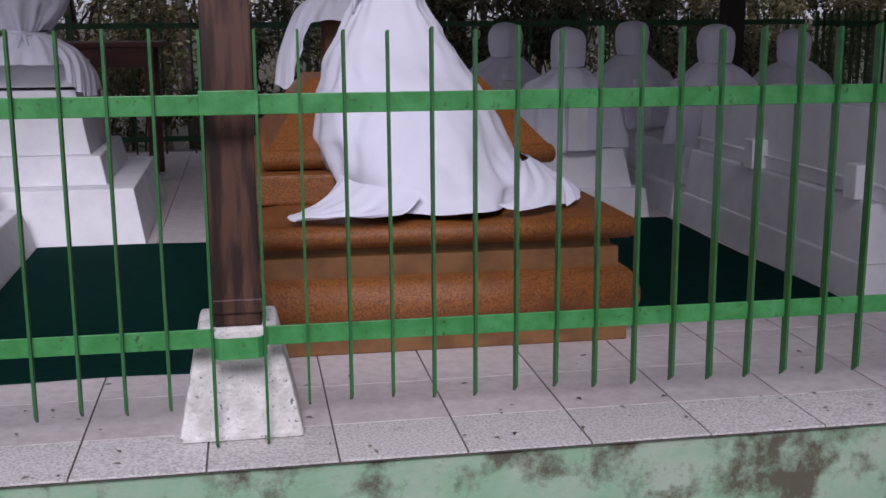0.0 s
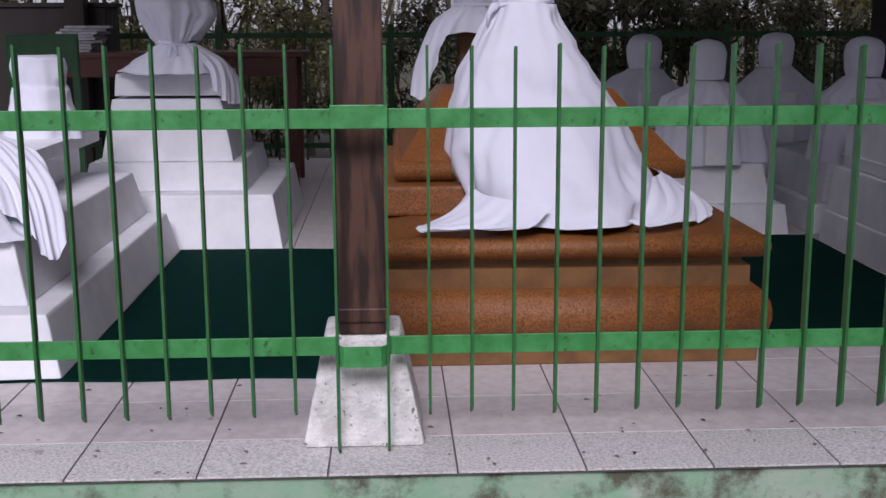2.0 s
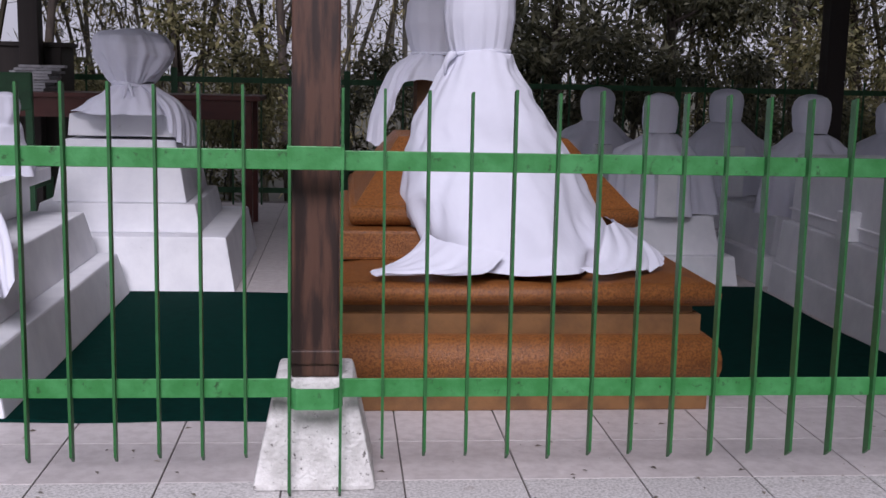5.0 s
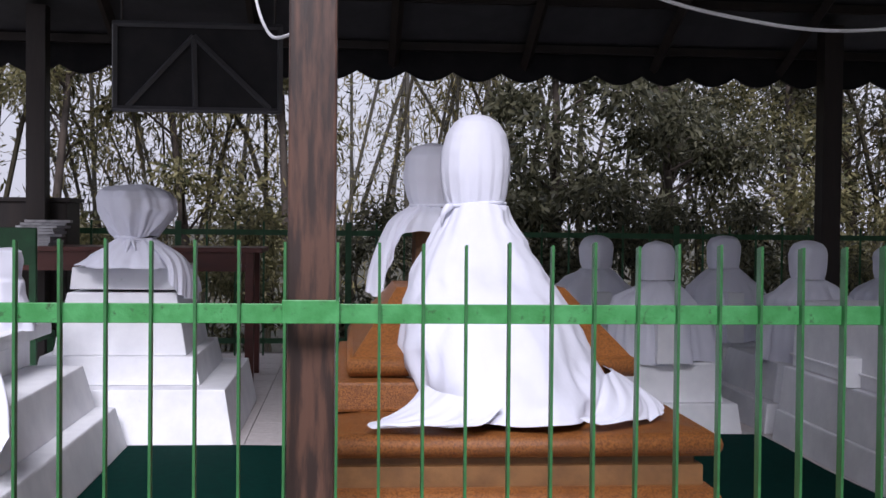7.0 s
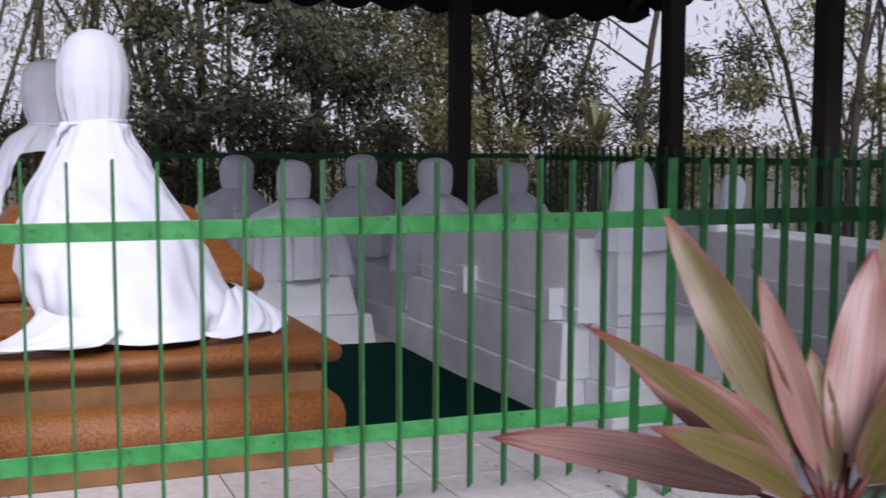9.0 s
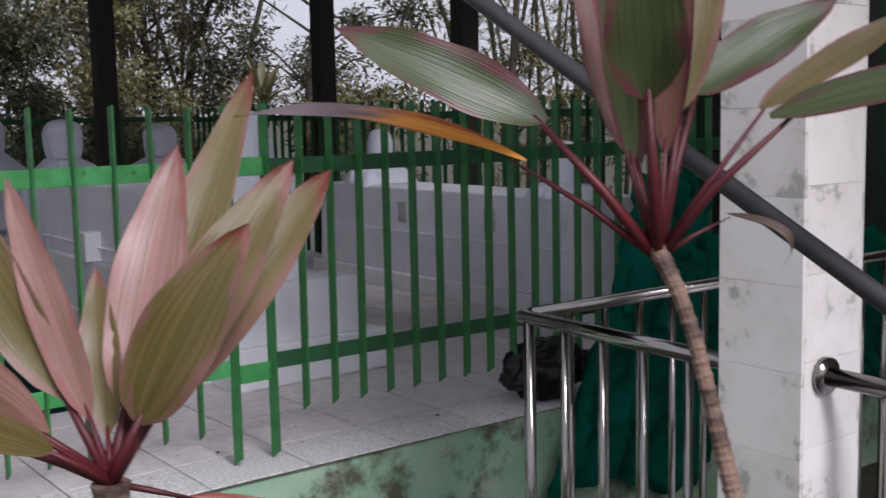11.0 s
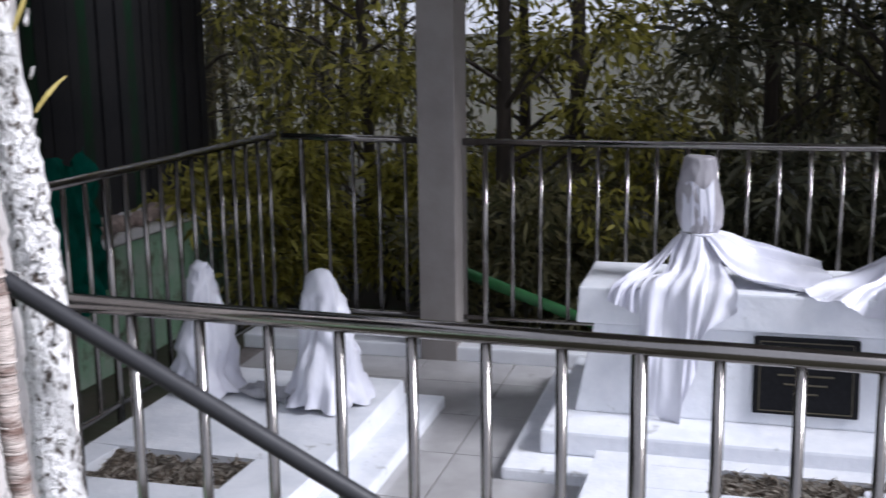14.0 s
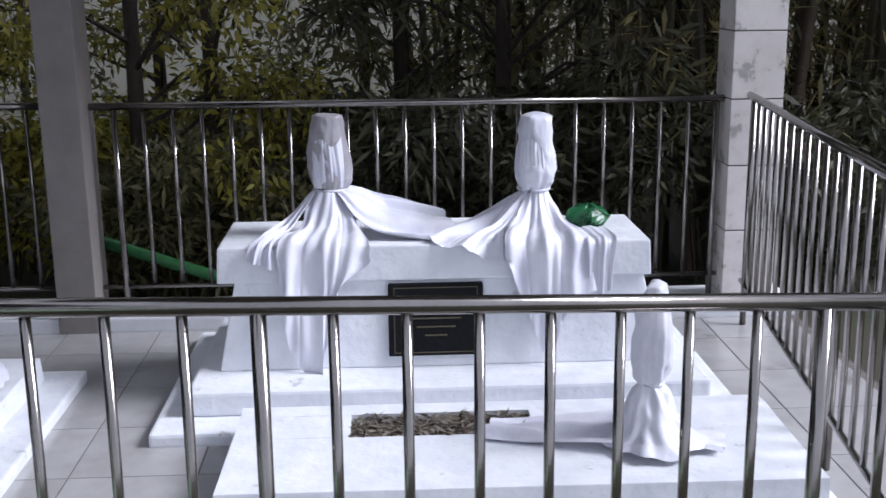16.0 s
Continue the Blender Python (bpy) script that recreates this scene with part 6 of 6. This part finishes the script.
# Backlight is put into these ramps: mostly very dark leaves, a few glowing bright.
M_TLEAF = leaf_mat("backlit_dark_leaf", (0.012, 0.016, 0.009), (0.036, 0.042, 0.020), (0.17, 0.165, 0.10))
M_OLIVE = leaf_mat("backlit_olive_leaf", (0.022, 0.027, 0.010), (0.072, 0.080, 0.032), (0.32, 0.29, 0.14))
M_SUNLEAF = leaf_mat("backlit_yellow_leaf", (0.018, 0.020, 0.005), (0.10, 0.096, 0.016), (0.52, 0.47, 0.09))
M_TRUNK = mat("dark_tree_bark", (0.055, 0.042, 0.033), (0.022, 0.017, 0.014), 0.9, scale=12, bump=0.6, bump_scale=40, stretch=(1, 1, 0.3), stain=(0.22, 0.20, 0.18), stain_scale=9, stain_low=0.62, stain_high=0.72)
M_CULM = mat("brown_bamboo_culm", (0.11, 0.075, 0.045), (0.05, 0.036, 0.024), 0.6, scale=8, bump=0.3, bump_scale=30, stretch=(1, 1, 0.3), stain=(0.34, 0.31, 0.27), stain_scale=14, stain_low=0.60, stain_high=0.70)

protos = [bamboo(301, 20, 7.0, 10000, 1.5, 0.16, M_BLEAF, (-5.5, 10.9, LOW)), bamboo(302, 18, 6.5, 13000, 1.4, 0.17, M_BLEAF2, (-2.2, 11.8, LOW)), bamboo(303, 22, 7.5, 14000, 1.7, 0.15, M_BLEAF, (0.6, 10.9, LOW))]
spots = [(3.4, 11.6), (6.0, 11.0), (10.6, 7.4), (10.4, 4.0), (10.2, 0.8), (9.2, -4.6), (9.8, -6.4), (8.4, -8.0), (9.4, -10.2),
         (12.6, 2.4), (11.6, -6.8), (8.0, -5.6), (7.7, -7.2), (13.6, -4.8), (-10.5, 7.5)]
rnd = random.Random(17)
for k, (x, y) in enumerate(spots):
    copy_thing(protos[k % 3], pose(x, y, LOW, 0, 0, rnd.uniform(0, 360)))

DARK = "dense broadleaf tree with dark dull green leaves"
OLIVE = "broadleaf tree with olive green leaves in loose clumps"
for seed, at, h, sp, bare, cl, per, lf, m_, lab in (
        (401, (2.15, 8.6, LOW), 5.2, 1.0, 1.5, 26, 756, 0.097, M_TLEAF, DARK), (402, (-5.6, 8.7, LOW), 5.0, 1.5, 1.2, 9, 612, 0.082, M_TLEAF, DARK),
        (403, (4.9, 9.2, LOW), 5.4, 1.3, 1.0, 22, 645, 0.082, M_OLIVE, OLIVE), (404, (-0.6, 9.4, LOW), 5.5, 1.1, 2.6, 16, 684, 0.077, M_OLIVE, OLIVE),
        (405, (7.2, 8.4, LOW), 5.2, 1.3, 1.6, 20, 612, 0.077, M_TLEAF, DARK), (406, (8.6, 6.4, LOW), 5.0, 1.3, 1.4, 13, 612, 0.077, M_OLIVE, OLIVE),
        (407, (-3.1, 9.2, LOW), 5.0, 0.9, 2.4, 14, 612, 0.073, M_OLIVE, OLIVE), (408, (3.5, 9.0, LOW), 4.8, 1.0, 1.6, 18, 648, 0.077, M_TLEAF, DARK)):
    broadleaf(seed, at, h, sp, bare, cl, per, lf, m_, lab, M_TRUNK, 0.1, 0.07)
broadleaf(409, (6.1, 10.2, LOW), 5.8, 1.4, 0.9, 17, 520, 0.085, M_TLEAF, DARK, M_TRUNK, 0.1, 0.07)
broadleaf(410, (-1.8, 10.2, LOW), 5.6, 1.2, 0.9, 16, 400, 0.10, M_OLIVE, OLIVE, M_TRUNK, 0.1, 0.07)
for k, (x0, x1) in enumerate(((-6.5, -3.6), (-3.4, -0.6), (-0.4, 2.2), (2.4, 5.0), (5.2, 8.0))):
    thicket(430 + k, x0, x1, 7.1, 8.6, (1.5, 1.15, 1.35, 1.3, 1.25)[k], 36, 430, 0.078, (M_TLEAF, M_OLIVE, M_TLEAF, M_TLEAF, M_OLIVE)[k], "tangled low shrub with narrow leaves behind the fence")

# spiky plant behind the back fence
spiky = thing("spiky_plant", "spiky rosette of long stiff leaves on a short trunk", "plant", at=(6.4, 8.0, LOW))
part("trunk", T([(0, 0, 0), (0.03, 0, 1.0), (0, 0, 1.85)], [0.07, 0.06, 0.05], n=8), M_TRUNK, spiky, "", True)
rnd = random.Random(52)
for k in range(46):
    bm = blade(bmesh.new(), (0, 0, 1.8 + rnd.uniform(-0.1, 0.1)), rnd.uniform(0, 6.28), rnd.uniform(0.5, 0.75), 0.03, rnd.uniform(-0.3, 1.4), rnd.uniform(0.05, 0.4), n=6)
    part("leaf", bm, M_OLIVE if k % 3 else M_LITTER, spiky)

# trees and undergrowth beyond the railed enclosure
YELLOW = "slender tree with sunlight coloured into its yellow-green leaves and a dark trunk"
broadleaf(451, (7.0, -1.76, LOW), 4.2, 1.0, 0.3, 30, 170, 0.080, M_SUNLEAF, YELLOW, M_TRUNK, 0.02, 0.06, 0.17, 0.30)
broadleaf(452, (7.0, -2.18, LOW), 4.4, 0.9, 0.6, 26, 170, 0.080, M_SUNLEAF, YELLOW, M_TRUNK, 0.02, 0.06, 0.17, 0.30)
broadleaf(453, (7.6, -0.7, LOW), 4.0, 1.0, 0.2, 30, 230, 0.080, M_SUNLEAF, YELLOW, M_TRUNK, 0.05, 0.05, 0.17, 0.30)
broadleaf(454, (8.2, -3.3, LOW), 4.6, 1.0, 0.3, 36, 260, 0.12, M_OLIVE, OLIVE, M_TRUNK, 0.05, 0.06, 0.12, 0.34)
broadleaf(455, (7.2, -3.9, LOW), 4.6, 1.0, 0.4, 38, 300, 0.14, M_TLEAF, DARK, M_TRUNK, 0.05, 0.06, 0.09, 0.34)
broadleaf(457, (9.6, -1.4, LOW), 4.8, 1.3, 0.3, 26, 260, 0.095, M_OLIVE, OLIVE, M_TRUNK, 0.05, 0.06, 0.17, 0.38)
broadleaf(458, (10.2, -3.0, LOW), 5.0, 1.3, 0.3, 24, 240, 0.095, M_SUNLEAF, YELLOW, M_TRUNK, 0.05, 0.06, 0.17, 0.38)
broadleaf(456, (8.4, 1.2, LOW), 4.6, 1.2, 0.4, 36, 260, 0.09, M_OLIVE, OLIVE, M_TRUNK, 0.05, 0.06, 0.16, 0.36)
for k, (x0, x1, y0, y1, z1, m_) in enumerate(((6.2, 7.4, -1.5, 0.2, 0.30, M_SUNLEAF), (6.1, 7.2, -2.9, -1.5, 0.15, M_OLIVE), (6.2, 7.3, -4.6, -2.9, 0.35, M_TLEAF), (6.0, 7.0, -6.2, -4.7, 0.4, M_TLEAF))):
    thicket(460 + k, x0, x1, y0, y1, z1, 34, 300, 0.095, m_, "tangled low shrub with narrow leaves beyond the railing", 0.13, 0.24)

culms = thing("bamboo_culms", "old brown bamboo culms blotched with pale lichen", "bamboo", "bamboo grove", at=(6.7, -4.95, LOW))
rnd = random.Random(61)
for k in range(9):
    x, y = rnd.uniform(-0.35, 0.45), (k - 4) * 0.13 + rnd.uniform(-0.05, 0.05)
    ax, ay = rnd.uniform(-0.05, 0.12), rnd.uniform(-0.28, 0.10)
    r = rnd.uniform(0.030, 0.048)
    pts, rr = [], []
    for j in range(14):
        z = j * 0.33
        for dz, f in ((0.0, 1.12), (0.025, 1.0), (0.31, 0.97)):
            t = (z + dz) / 4.6
            pts.append((x + ax * t * 2, y + ay * (t + t * t) * 2, z + dz))
            rr.append(r * f * (1 - 0.25 * t))
    part("culm", T(pts, rr, n=9), M_CULM, culms, "", True)

# ---- floor tiles, last ----
def tile_mesh(name, sx, sy, h, material):
    bm = B(0.0025, sx - 0.0025, 0.0025, sy - 0.0025, 0, h, bevel=0.0015)
    me = bpy.data.meshes.new(name)
    bm.to_mesh(me)
    bm.free()
    me.materials.append(material)
    return me


TP = 0.33
tm = tile_mesh("tile", TP, TP, 0.006, M_TILE)
te = tile_mesh("tile", TP, 0.258, 0.006, M_TILE_EDGE)
nx0 = int((PX0 - 0.187) / TP) + 1
k = nx0
rest = []
while 0.187 + (k + 1) * TP < PX1:
    x = 0.187 + k * TP
    e = new("tile", te)
    e.parent, e.location = floor, (x, -0.14, -0.006)
    for j in range(20):
        y = 0.118 + j * TP
        if j < 6:
            e = new("tile", tm)
            e.parent, e.location = floor, (x, y, -0.006)
        else:
            rest.append((x, y))
    k += 1
bm = bmesh.new()
for x, y in rest:
    box(bm, x + 0.0025, x + TP - 0.0025, y + 0.0025, y + TP - 0.0025, -0.006, 0.0)
tagged(part("floor_tiling", bm, M_TILE, floor), kind="stuff")
tl = tile_mesh("tile", 0.40, 0.40, 0.005, M_FLOORLOW)
for i in range(8):
    for j in range(10):
        e = new("tile", tl)
        e.parent, e.location = low_floor, (2.12 + i * 0.4, -4.98 + j * 0.4, ELOW)

# dry leaf bits scattered on the platform tiles
bm = bmesh.new()
rnd = random.Random(23)
for k in range(240):
    x, y = rnd.uniform(-1.6, 3.0), rnd.uniform(-0.12, 0.62) if k % 3 else rnd.uniform(-0.13, 0.12)
    a, r = rnd.uniform(0, 6.28), rnd.choice((0.003, 0.004, 0.005, 0.008, 0.013))
    c, d = math.cos(a), math.sin(a)
    q = [bm.verts.new((x + r * (c * u - d * v * 0.45), y + r * (d * u + c * v * 0.45), 0.0015 + h * r)) for u, v, h in ((-1, 0, 0), (0, -1, 0.25), (1, 0, 0.05), (0, 1, 0.3))]
    bm.faces.new(q)
tagged(part("leaf_litter", bm, M_LITTER), "small dry leaf bits scattered on the floor tiles", "leaf litter", kind="stuff")
